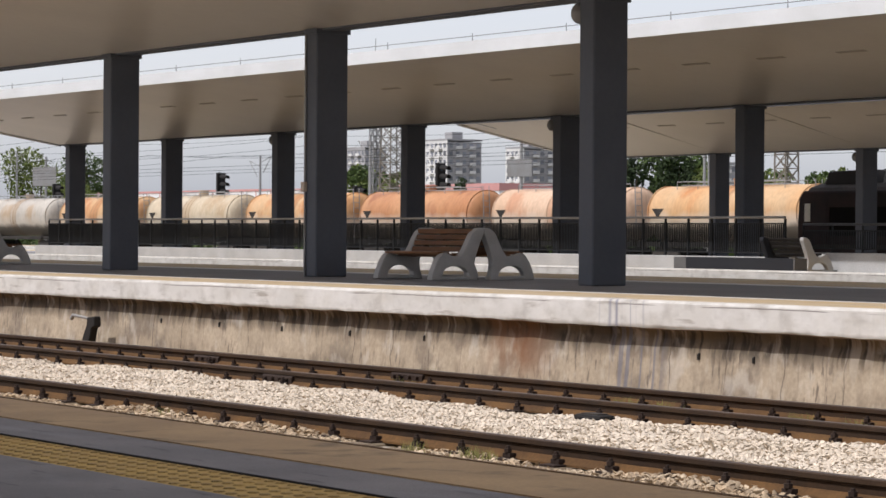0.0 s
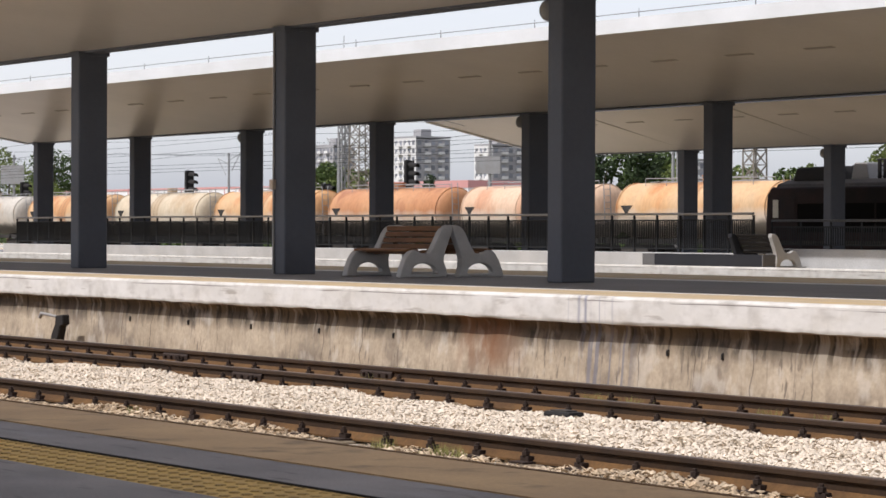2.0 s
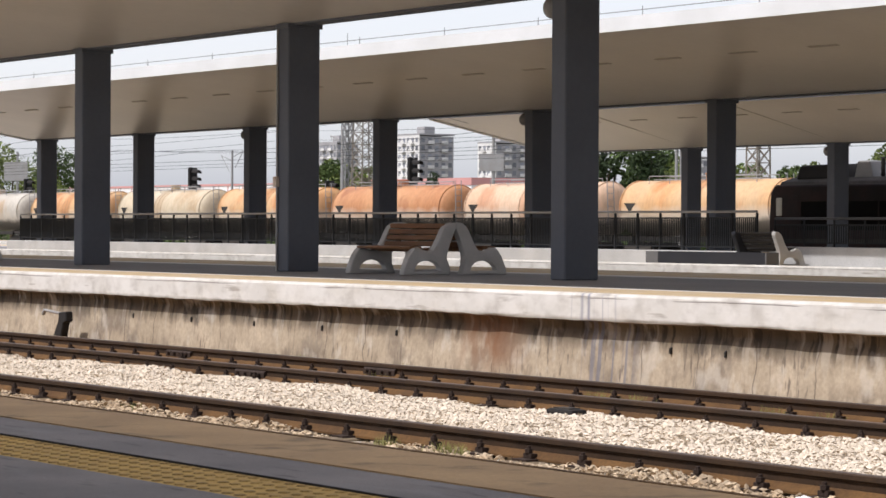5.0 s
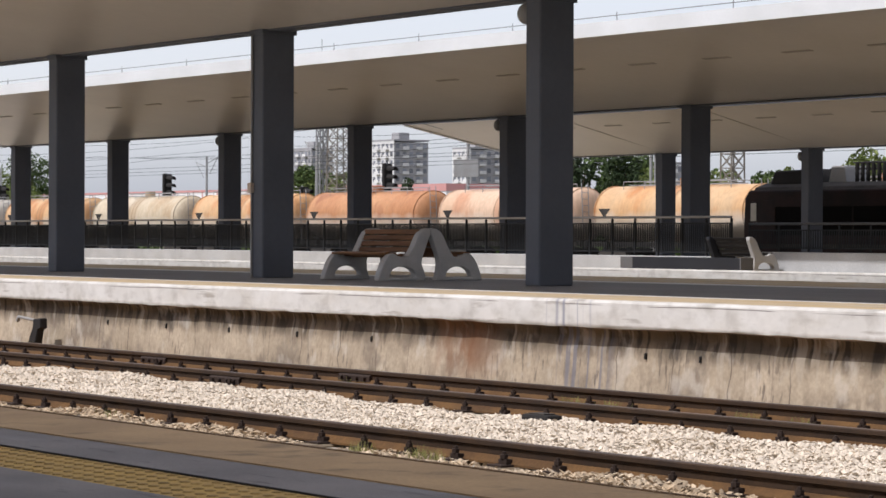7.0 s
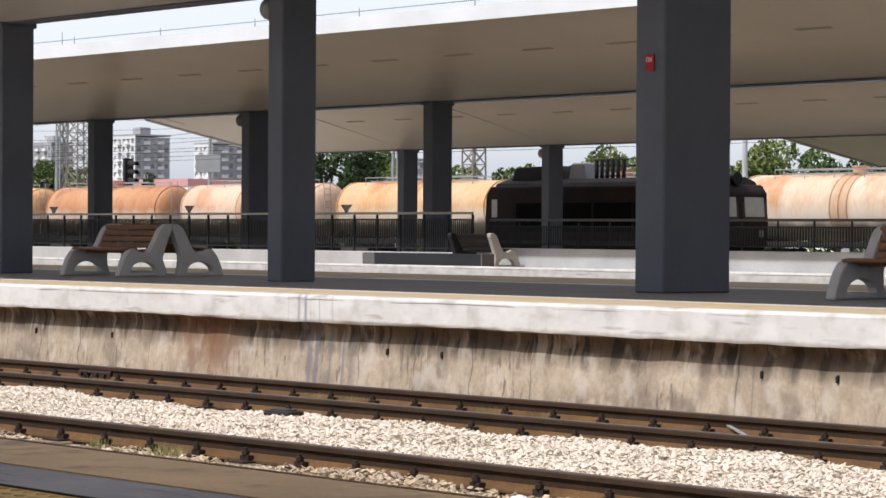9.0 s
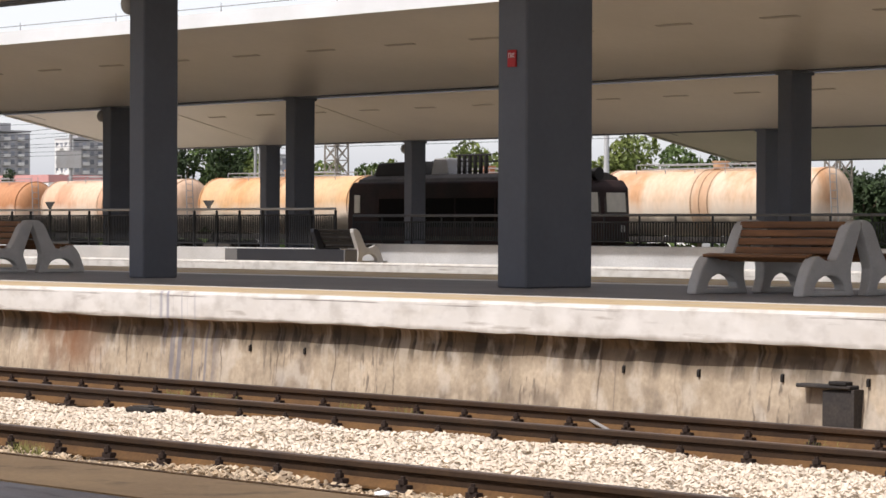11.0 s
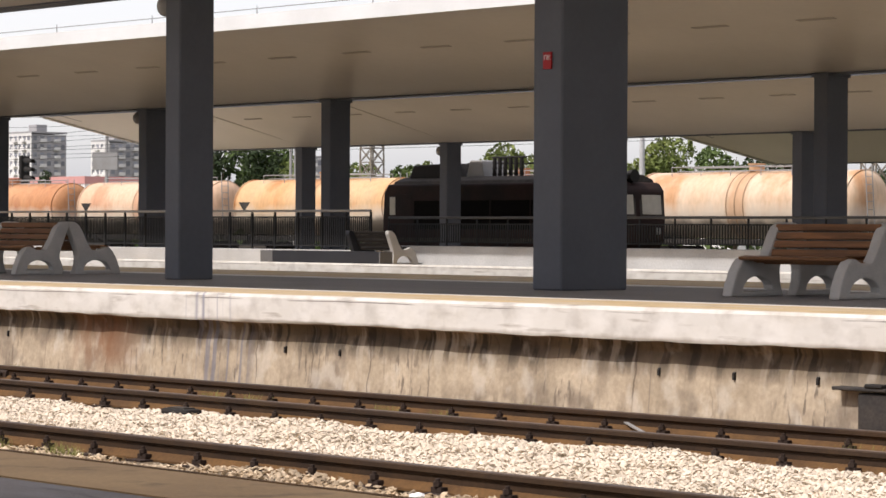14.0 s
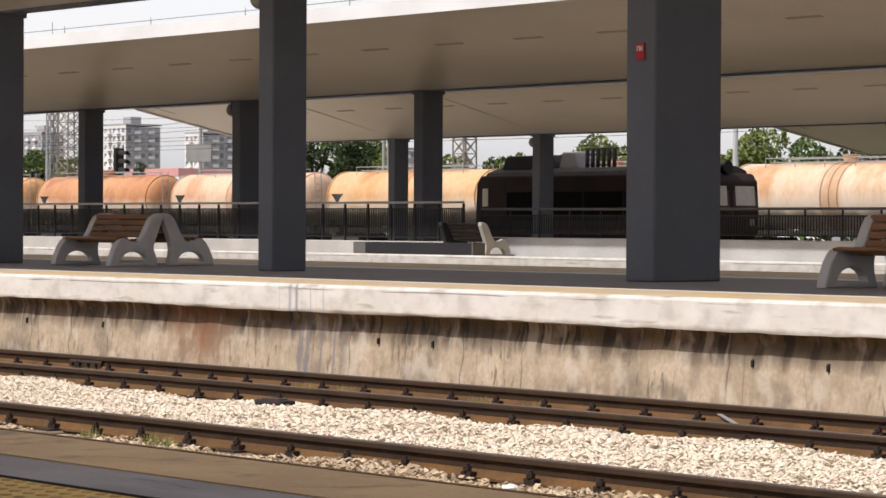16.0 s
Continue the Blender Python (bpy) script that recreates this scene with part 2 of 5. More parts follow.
def wall_stains_and_shade(nt, pos, old):
    # run-off streaks and painted shade under the lip that fade towards the foot, one rust patch and a few blue-grey
    # paint runs
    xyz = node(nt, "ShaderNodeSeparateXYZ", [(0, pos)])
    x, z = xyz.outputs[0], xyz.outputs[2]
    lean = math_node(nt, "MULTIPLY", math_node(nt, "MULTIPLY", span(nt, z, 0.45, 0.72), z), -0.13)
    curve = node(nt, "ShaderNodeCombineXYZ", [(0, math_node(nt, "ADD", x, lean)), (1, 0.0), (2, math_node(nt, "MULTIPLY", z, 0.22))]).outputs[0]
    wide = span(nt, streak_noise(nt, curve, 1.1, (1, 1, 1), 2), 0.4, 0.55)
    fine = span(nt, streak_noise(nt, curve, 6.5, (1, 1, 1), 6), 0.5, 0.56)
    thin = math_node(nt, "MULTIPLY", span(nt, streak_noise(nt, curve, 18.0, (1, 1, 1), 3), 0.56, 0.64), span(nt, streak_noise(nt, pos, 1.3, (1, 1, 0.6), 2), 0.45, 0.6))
    streak_shade = span(nt, math_node(nt, "ADD", z, math_node(nt, "MULTIPLY", streak_noise(nt, curve, 3.0, (1, 1, 0)), 0.3)), 0.5, 0.72, 0.06, 1.0)
    # the lip's shade, put into the colour as a dark brown band
    col = mix_colour(nt, math_node(nt, "MULTIPLY", streak_shade, 0.85), old, (0.115, 0.085, 0.052))
    col = mix_colour(nt, math_node(nt, "MULTIPLY", math_node(nt, "MULTIPLY", wide, streak_shade), 0.7), col, (0.06, 0.05, 0.042))
    col = mix_colour(nt, math_node(nt, "MULTIPLY", math_node(nt, "MULTIPLY", fine, streak_shade), 0.88), col, (0.04, 0.034, 0.03))
    pale = math_node(nt, "MULTIPLY", span(nt, streak_noise(nt, curve, 7.0, (1, 1, 0.6), 2), 0.6, 0.66), span(nt, z, 0.1, 0.5))
    col = mix_colour(nt, math_node(nt, "MULTIPLY", pale, 0.42), col, (0.5, 0.45, 0.38))
    col = mix_colour(nt, math_node(nt, "MULTIPLY", thin, 0.7), col, (0.085, 0.07, 0.06))
    foot = math_node(nt, "MULTIPLY", span(nt, z, 0.22, 0.02), span(nt, streak_noise(nt, pos, 6.0, (1, 1, 0.5)), 0.52, 0.6))
    col = mix_colour(nt, math_node(nt, "MULTIPLY", foot, 0.55), col, (0.16, 0.125, 0.09))
    blotch = math_node(nt, "MULTIPLY", span(nt, streak_noise(nt, pos, 1.5, (1, 1, 1), 8), 0.5, 0.64), span(nt, streak_noise(nt, pos, 9.0, (1, 1, 0.8), 5), 0.35, 0.6))
    col = mix_colour(nt, math_node(nt, "MULTIPLY", blotch, 0.6), col, (0.2, 0.155, 0.115))
    white = span(nt, streak_noise(nt, pos, 3.4, (1, 1, 0.7), 8), 0.57, 0.67)
    col = mix_colour(nt, math_node(nt, "MULTIPLY", white, 0.4), col, (0.6, 0.55, 0.48))
    crook = math_node(nt, "ADD", x, math_node(nt, "MULTIPLY", streak_noise(nt, pos, 2.2, (0.3, 0, 1), 5), 0.28))
    crack = span(nt, math_node(nt, "PINGPONG", crook, 0.47), 0.013, 0.004)
    crack = math_node(nt, "MULTIPLY", crack, span(nt, streak_noise(nt, pos, 1.9, (1, 1, 0.6), 3), 0.46, 0.56))
    col = mix_colour(nt, math_node(nt, "MULTIPLY", crack, 0.7), col, (0.085, 0.065, 0.05))
    joint = math_node(nt, "PINGPONG", math_node(nt, "ADD", x, 0.37), 1.65)
    col = mix_colour(nt, math_node(nt, "MULTIPLY", span(nt, joint, 0.012, 0.004), 0.45), col, (0.15, 0.12, 0.1))
    patch = math_node(nt, "MULTIPLY", span(nt, math_node(nt, "ABSOLUTE", math_node(nt, "ADD", x, 25.6)), 0.85, 0.1), span(nt, z, -0.05, 0.25))
    patch = math_node(nt, "MULTIPLY", patch, span(nt, streak_noise(nt, pos, 2.5, (1.5, 1, 0.6)), 0.3, 0.52))
    col = mix_colour(nt, math_node(nt, "MULTIPLY", patch, 0.85), col, (0.21, 0.1, 0.05))
    drip = math_node(nt, "MULTIPLY", span(nt, math_node(nt, "ABSOLUTE", math_node(nt, "ADD", x, 23.3)), 0.6, 0.3), span(nt, streak_noise(nt, curve, 8.0, (1, 1, 0.2), 2), 0.5, 0.56))
    return mix_colour(nt, math_node(nt, "MULTIPLY", drip, 0.75), col, (0.17, 0.17, 0.2))


layered(M["platform_wall"], wall_stains_and_shade)


def lip_stains(nt, pos, old):
    # a long crack line along the lip, paint runs, grey rub marks
    xyz = node(nt, "ShaderNodeSeparateXYZ", [(0, pos)])
    x, z = xyz.outputs[0], xyz.outputs[2]
    runs = span(nt, streak_noise(nt, pos, 7.0, (1, 0, 0.05), 3), 0.6, 0.7)
    col = mix_colour(nt, math_node(nt, "MULTIPLY", runs, 0.3), old, (0.4, 0.37, 0.34))
    fresh = math_node(nt, "MULTIPLY", span(nt, z, 0.99, 0.96), span(nt, streak_noise(nt, pos, 1.6, (1, 1, 1), 6), 0.62, 0.48, 0.2, 0.85))
    col = mix_colour(nt, fresh, col, (0.62, 0.6, 0.565))
    spots = math_node(nt, "MULTIPLY", span(nt, streak_noise(nt, pos, 4.5, (1, 1, 1.3), 8), 0.48, 0.74), 0.55)
    col = mix_colour(nt, spots, col, (0.36, 0.33, 0.3))
    clean = math_node(nt, "MULTIPLY", span(nt, streak_noise(nt, pos, 2.2, (1, 1, 2.2), 8), 0.48, 0.68), 0.55)
    col = mix_colour(nt, clean, col, (0.74, 0.72, 0.69))
    chips = math_node(nt, "MULTIPLY", span(nt, streak_noise(nt, pos, 1.1, (1, 1, 9), 8), 0.63, 0.72), 0.6)
    col = mix_colour(nt, chips, col, (0.24, 0.2, 0.16))
    dirt = math_node(nt, "MULTIPLY", span(nt, math_node(nt, "ADD", z, math_node(nt, "MULTIPLY", streak_noise(nt, pos, 5.0, (1, 0, 0), 5), 0.08)), 0.79, 0.75), 0.7)
    col = mix_colour(nt, dirt, col, (0.3, 0.265, 0.22))
    wob = math_node(nt, "MULTIPLY", streak_noise(nt, pos, 0.6, (1, 0, 0)), 0.04)
    line = math_node(nt, "ABSOLUTE", math_node(nt, "ADD", math_node(nt, "ADD", z, -0.968), wob))
    line = math_node(nt, "MULTIPLY", span(nt, line, 0.007, 0.003), span(nt, streak_noise(nt, pos, 0.35, (1, 0, 0)), 0.48, 0.52))
    col = mix_colour(nt, math_node(nt, "MULTIPLY", line, 0.8), col, (0.12, 0.1, 0.09))
    drip = math_node(nt, "MULTIPLY", span(nt, math_node(nt, "ABSOLUTE", math_node(nt, "ADD", x, 23.4)), 0.5, 0.35), span(nt, streak_noise(nt, pos, 8.0, (1, 0, 0.0), 2), 0.52, 0.6))
    return mix_colour(nt, math_node(nt, "MULTIPLY", drip, 0.8), col, (0.24, 0.24, 0.29))


layered(M["lip_paint"], lip_stains)


def asphalt_scuffs(nt, pos, old):
    # short dark scuffs and pale rubbed patches drawn out along the platform
    dark = span(nt, streak_noise(nt, pos, 3.2, (0.55, 2.4, 0), 4), 0.62, 0.68)
    col = mix_colour(nt, math_node(nt, "MULTIPLY", dark, 0.55), old, (0.07, 0.06, 0.055))
    pale = span(nt, streak_noise(nt, pos, 1.4, (0.5, 1.5, 0), 6), 0.55, 0.68)
    return mix_colour(nt, math_node(nt, "MULTIPLY", pale, 0.45), col, (0.25, 0.235, 0.23))


layered(M["asphalt"], asphalt_scuffs)


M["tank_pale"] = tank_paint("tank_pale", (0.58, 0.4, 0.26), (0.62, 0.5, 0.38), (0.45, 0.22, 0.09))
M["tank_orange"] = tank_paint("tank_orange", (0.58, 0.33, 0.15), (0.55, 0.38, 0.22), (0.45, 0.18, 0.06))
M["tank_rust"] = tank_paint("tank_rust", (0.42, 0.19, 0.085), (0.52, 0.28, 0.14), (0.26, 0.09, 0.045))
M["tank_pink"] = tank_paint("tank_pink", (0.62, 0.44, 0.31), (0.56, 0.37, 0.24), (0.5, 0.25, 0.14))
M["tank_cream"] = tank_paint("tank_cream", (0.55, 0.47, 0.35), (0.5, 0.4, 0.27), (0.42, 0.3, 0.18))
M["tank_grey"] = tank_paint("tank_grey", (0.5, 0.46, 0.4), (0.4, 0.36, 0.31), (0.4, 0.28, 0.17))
# tone covers dirt and the painted shade below the rail head
M["rail_web"] = mat("rail_web", (0.03, 0.017, 0.01), 0.8, alt=(0.062, 0.033, 0.014), scale=3, grain=0.2, grain_scale=40)
M["rail_foot"] = mat("rail_foot", (0.135, 0.07, 0.024), 0.9, alt=(0.075, 0.039, 0.016), scale=2.5, amount=0.9, grain=0.25, grain_scale=40)
# near-black copy of wood, with the far bench's shade in its colour
M["wood_shaded"] = mat("wood_shaded", (0.01, 0.0085, 0.008), 0.7, alt=(0.015, 0.012, 0.01), scale=6, grain=0.15)
M["dry_weed"] = mat("dry_weed", (0.2, 0.19, 0.06), 0.8, alt=(0.12, 0.14, 0.04), scale=6, grain=0.1)
M["dark_block"] = mat("dark_block", (0.018, 0.02, 0.027), 0.6, alt=(0.026, 0.029, 0.036), scale=1.0, grain=0.08)
# opaque pane; the bright view through the cab is put into its colour
M["bright_view_pane"] = mat("bright_view_pane", (0.5, 0.46, 0.38), 0.2, grain=0.1, grain_scale=3, spec=0.6)
M["grime"] = mat("grime", (0.03, 0.027, 0.025), 0.85, alt=(0.06, 0.052, 0.045), scale=0.8, amount=0.8, grain=0.2, grain_scale=8)

# ---- mesh helpers ----


def box(bm, x0, x1, y0, y1, z0, z1, m=None):
    r = bmesh.ops.create_cube(bm, size=1.0)
    t = Matrix.Translation(((x0 + x1) / 2, (y0 + y1) / 2, (z0 + z1) / 2)) @ Matrix.Diagonal((abs(x1 - x0), abs(y1 - y0), abs(z1 - z0), 1))
    bmesh.ops.transform(bm, matrix=(m @ t) if m else t, verts=r["verts"])
    return r["verts"]


def tube(bm, a, b, r0, r1=None, seg=8, caps=True):
    a, b = Vector(a), Vector(b)
    q = (b - a).to_track_quat("Z", "Y").to_matrix().to_4x4()
    r = bmesh.ops.create_cone(bm, cap_ends=caps, segments=seg, radius1=r0, radius2=r0 if r1 is None else r1, depth=(b - a).length)
    bmesh.ops.transform(bm, matrix=Matrix.Translation((a + b) / 2) @ q, verts=r["verts"])
    return r["verts"]


def prism(bm, profile, axis, lo, hi):
    """Extrudes a closed outline of (u, v): along x it is (y, z), along y it is (x, z), along z it is (x, y)."""
    def at(u, v, w):
        return {"x": (w, u, v), "y": (u, w, v), "z": (u, v, w)}[axis]
    a = [bm.verts.new(at(u, v, lo)) for u, v in profile]
    b = [bm.verts.new(at(u, v, hi)) for u, v in profile]
    n = len(profile)
    faces = [bm.faces.new(a), bm.faces.new(b[::-1])]
    for i in range(n):
        faces.append(bm.faces.new((a[i], b[i], b[(i + 1) % n], a[(i + 1) % n])))
    bmesh.ops.recalc_face_normals(bm, faces=faces)
    return a + b


def bevel(bm, width, segments=2, edges=None, angle=0.6):
    es = edges or [e for e in bm.edges if len(e.link_faces) == 2 and e.calc_face_angle(0) > angle]
    bmesh.ops.bevel(bm, geom=es, offset=width, segments=segments, affect="EDGES", profile=0.6)


def mesh_of(bm, name, material, smooth=False):
    me = bpy.data.meshes.new(name)
    bm.to_mesh(me)
    bm.free()
    me.materials.append(material)
    if smooth:
        for p in me.polygons:
            p.use_smooth = True
    return me


def part(name, bm, material, parent=None, label="", smooth=False):
    ob = new(name, mesh_of(bm, name, material, smooth) if isinstance(bm, bmesh.types.BMesh) else bm)
    if parent is not None:
        ob.parent = parent
    if label:
        ob["label"] = label
    return ob


def thing(name, at=(0, 0, 0), label="", category="", group="", turn=0):
    ob = new(name)
    ob.matrix_basis = pose(*at, 0, 0, turn)
    return tagged(ob, label, category, group)


def structure(name, bm, material, label, category, smooth=False):
    return tagged(part(name, bm, material, None, "", smooth), label, category, "", "structure")


def B():
    return bmesh.new()


def sticks(name, material, lines):
    """Many thin four-sided bars, (start, end, half width) each, in one mesh."""
    verts, faces = [], []
    for a, c, r in lines:
        a, c = Vector(a), Vector(c)
        d = (c - a).normalized()
        u = d.cross(Vector((0, 0, 1)) if abs(d.z) < 0.9 else Vector((1, 0, 0))).normalized() * r
        v = d.cross(u).normalized() * r
        n = len(verts)
        for p in (a, c):
            verts += [tuple(p + u + v), tuple(p - u + v), tuple(p - u - v), tuple(p + u - v)]
        faces += [(n, n + 1, n + 2, n + 3), (n + 7, n + 6, n + 5, n + 4)] + [(n + k, n + 4 + k, n + 4 + (k + 1) % 4, n + (k + 1) % 4) for k in range(4)]
    me = bpy.data.meshes.new(name)
    me.from_pydata(verts, [], faces)
    me.materials.append(material)
    return me


def wavy(profile, x0, x1, step, amp, rough=0.0):
    """Extrudes an open outline (y, z, share) along x with uneven edges: share says how much a corner wanders."""
    bm = B()
    n = int((x1 - x0) / step)
    rows = []
    for i in range(n + 1):
        x = x0 + (x1 - x0) * i / n
        row = []
        for k, (y, z, share) in enumerate(profile):
            d = (noise.noise((x * 0.55, k * 0.21, 3.0)) + 0.6 * noise.noise((x * 2.3, k * 0.4, 7.0))) * amp * share
            e = (noise.noise((x * 0.5, k * 0.21, 13.0)) + 0.7 * noise.noise((x * 3.1, k * 0.4, 17.0))) * amp * share
            row.append(bm.verts.new((x, y + d, z + e)))
        rows.append(row)
    for a, c in zip(rows, rows[1:]):
        for k in range(len(profile) - 1):
            bm.faces.new((a[k], c[k], c[k + 1], a[k + 1]))
    bmesh.ops.recalc_face_normals(bm, faces=bm.faces[:])
    return bm

# ---- ground, tracks, platforms ----
PLAT = 0.92           # the far platforms' height above the foot of the rails
EDGE = 1.0            # their near edges stand a little higher
X0, X1 = -170.0, 40.0


def grid_sheet(size, n):
    bm = B()
    bmesh.ops.create_grid(bm, x_segments=n, y_segments=n, size=size)
    return bm


bm = grid_sheet(4000, 4)
bmesh.ops.translate(bm, verts=bm.verts, vec=(0, 900, -0.32))
structure("ground", bm, M["earth"], "bare brown railway ground reaching to the horizon", "ground")

bm = B()
prism(bm, [(8.8, -0.32), (8.8, -0.03), (17.45, -0.03), (17.45, -0.32)], "x", X0, X1)
structure("track_bed", bm, M["ballast_bed"], "pale crushed stone bed under the tracks", "track bed")
bm = B()
prism(bm, [(14.66, -0.03), (14.66, 0.0), (16.0, 0.0), (16.0, -0.03)], "x", X0, X1)
prism(bm, [(16.16, -0.03), (16.16, 0.0), (17.44, 0.0), (17.44, -0.03)], "x", X0, X1)
structure("oil_stained_bed", bm, M["oily_bed"], "brown oil-stained stone bed between the rails", "track bed")
bm = B()
prism(bm, [(31.3, -0.32), (31.3, -0.03), (35.3, -0.03), (35.3, -0.32)], "x", X0, X1)
structure("track_bed_middle", bm, M["ballast_bed"], "pale stone bed between the platforms", "track bed")

RAIL = [(-0.07, 0), (-0.07, 0.012), (-0.012, 0.035), (-0.012, 0.115), (-0.036, 0.128), (-0.036, 0.158), (-0.026, 0.166),
        (0.026, 0.166), (0.036, 0.158), (0.036, 0.128), (0.012, 0.115), (0.012, 0.035), (0.07, 0.012), (0.07, 0)]


def rail(y, x0=X0, x1=X1, z=0.0):
    t = thing("rail", (0, y, z), "rusty brown steel rail with a worn shiny head", "rail", "rails of the tracks")
    bm = B()
    prism(bm, RAIL, "x", x0, x1)
    part("rail_web", bm, M["rail_web"], t, "dirty web and head, darkened for the shade under the head")
    bm = B()
    prism(bm, [(-0.075, -0.002), (-0.075, 0.014), (-0.022, 0.062), (0.022, 0.062), (0.075, 0.014), (0.075, -0.002)], "x", x0 + 0.01, x1 - 0.01)
    part("rail_foot", bm, M["rail_foot"], t, "rust-brown foot")
    bm = B()
    prism(bm, [(-0.026, 0.166), (-0.02, 0.17), (0.02, 0.17), (0.026, 0.166)], "x", x0, x1)
    part("running_surface", bm, M["rail_top"], t, "polished grey running surface")
    return t


for y in (9.9, 11.4, 14.58, 16.08, 32.5, 34.0):
    rail(y)

# near platform, on which the camera stands
NEAR = 0.275
bm = B()
prism(bm, [(-6, -0.32), (-6, NEAR), (6.82, NEAR), (6.82, -0.32)], "x", X0, X1)
structure("near_platform_floor", bm, M["asphalt"], "dark grey weathered asphalt platform floor", "platform")
bm = B()
prism(bm, [(7.5, -0.32), (7.5, NEAR), (8.19, NEAR), (8.19, -0.32)], "x", X0, X1)
structure("near_platform_strip", bm, M["asphalt"], "dark grey asphalt strip before the platform edge", "platform")
bm = B()
prism(bm, [(6.82, -0.32), (6.82, NEAR - 0.004), (7.5, NEAR - 0.004), (7.5, -0.32)], "x", X0, X1)
tactile_floor = structure("tactile_paving", bm, M["tactile"], "worn yellow tactile paving with raised studs", "tactile paving")
bm = B()
prism(bm, [(8.19, -0.32), (8.19, NEAR + 0.01), (9.11, NEAR + 0.01), (9.15, NEAR - 0.03), (9.15, -0.32)], "x", X0, X1)
structure("near_platform_edge", bm, M["near_edge"], "brown dusty concrete coping of the platform edge", "platform edge")


bm = B()
box(bm, X0, X1, 9.118, 9.17, NEAR - 0.1, NEAR + 0.013)
structure("near_platform_edging", bm, M["rail_foot"], "rusty steel angle along the platform edge", "platform edge")


def platform(y0, y1, tag, x0=X0, x1=X1, flip=True):
    """A raised platform: battered wall, overhanging painted lip on both sides, lit edge strip, paved top."""
    for side in (0, 1):
        s = 1 if side == 0 else -1
        ye = y0 if side == 0 else y1
        ze = EDGE if side == 0 else PLAT      # the top falls gently from the near edge
        bm = B()
        cove = [(0.21 - 0.13 * (math.sin(i / 7 * math.pi / 2)), 0.46 + 0.262 * (1 - math.cos(i / 7 * math.pi / 2)) ** 0.8) for i in range(8)]
        prof = [(0.9, -0.32), (0.1, -0.32), (0.14, 0.0)] + cove + [(0.9, 0.722)]
        if tag == "one" and side == 0:
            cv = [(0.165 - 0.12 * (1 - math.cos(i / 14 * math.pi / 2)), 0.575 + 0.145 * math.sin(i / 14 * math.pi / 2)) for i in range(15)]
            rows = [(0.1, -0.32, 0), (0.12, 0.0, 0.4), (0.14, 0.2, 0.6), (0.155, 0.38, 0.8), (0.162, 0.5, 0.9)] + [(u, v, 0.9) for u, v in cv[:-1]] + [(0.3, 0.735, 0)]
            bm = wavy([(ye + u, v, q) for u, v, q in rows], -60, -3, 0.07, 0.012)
            structure("platform_wall_visible", bm, M["platform_wall"], "stained pale concrete platform wall with run-off streaks and painted shade under the lip", "platform wall", True)
            prof = [(u + 0.12, v) for u, v in prof]
            bm = B()
        prism(bm, [(ye + s * u, v) for u, v in prof], "x", x0, x1)
        structure("platform_wall_%s_%d" % (tag, side), bm, M["platform_wall"], "stained pale concrete platform wall with run-off streaks and painted shade under the lip", "platform wall")
        if tag == "one" and side == 0:
            bm = wavy([(ye + u, v, q) for u, v, q in [(0.5, 0.71, 0), (0.03, 0.7, 1.3), (0.004, 0.708, 1.6), (0, 0.73, 1), (0, 0.85, 0.5), (0, ze - 0.03, 0.5), (0.012, ze - 0.006, 0.6), (0.04, ze, 0.4), (0.12, ze + 0.001, 0)]], -60, -3, 0.06, 0.011)
            structure("platform_lip_visible", bm, M["lip_paint"], "worn white-painted concrete lip with an uneven edge", "platform edge")
            continue_lip = False
        else:
            continue_lip = True
        bm = B()
        prism(bm, [(ye + s * u + (0 if continue_lip else 0.03), v - (0 if continue_lip else 0.02 if v > 0.8 else -0.02)) for u, v in [(0.012, 0.722), (0, 0.735), (0, ze - 0.03), (0.02, ze), (0.12, ze), (0.12, 0.722)]], "x", x0, x1)
        structure("platform_lip_%s_%d" % (tag, side), bm, M["lip_paint"], "worn white-painted concrete lip of the platform", "platform edge")
        bm = B()
        prism(bm, [(ye + s * u, v) for u, v in [(0.12, 0.75), (0.12, ze - 0.002), (3.3, PLAT + (ze - PLAT) * 0.2), (3.3, 0.75)]], "x", x0, x1)
        structure("platform_strip_%s_%d" % (tag, side), bm, M["edge_yellow"], "faded yellow warning strip along the platform", "platform edge")
        # floor up to the canopy's shadow line, painted pale as its sunlit part
        bm = B()
        prism(bm, [(ye + s * u, v) for u, v in [(3.3, 0.75), (3.3, PLAT + (ze - PLAT) * 0.2 - 0.002), (4.1, PLAT - 0.002), (4.1, 0.75)]], "x", x0, x1)
        structure("platform_border_%s_%d" % (tag, side), bm, M["lip_paint"], "pale floor inside the warning strip, sunlight put into its tone", "platform")
    bm = B()
    prism(bm, [(y0 + 4.1, 0.3), (y0 + 4.1, PLAT), (y1 - 4.1, PLAT), (y1 - 4.1, 0.3)], "x", x0, x1)
    structure("platform_floor_%s" % tag, bm, M["paving"], "grey paved platform floor", "platform")


platform(17.4, 31.2, "one")
platform(35.4, 49.2, "two")
platform(53.2, 66.2, "three")

# ---- canopies ----


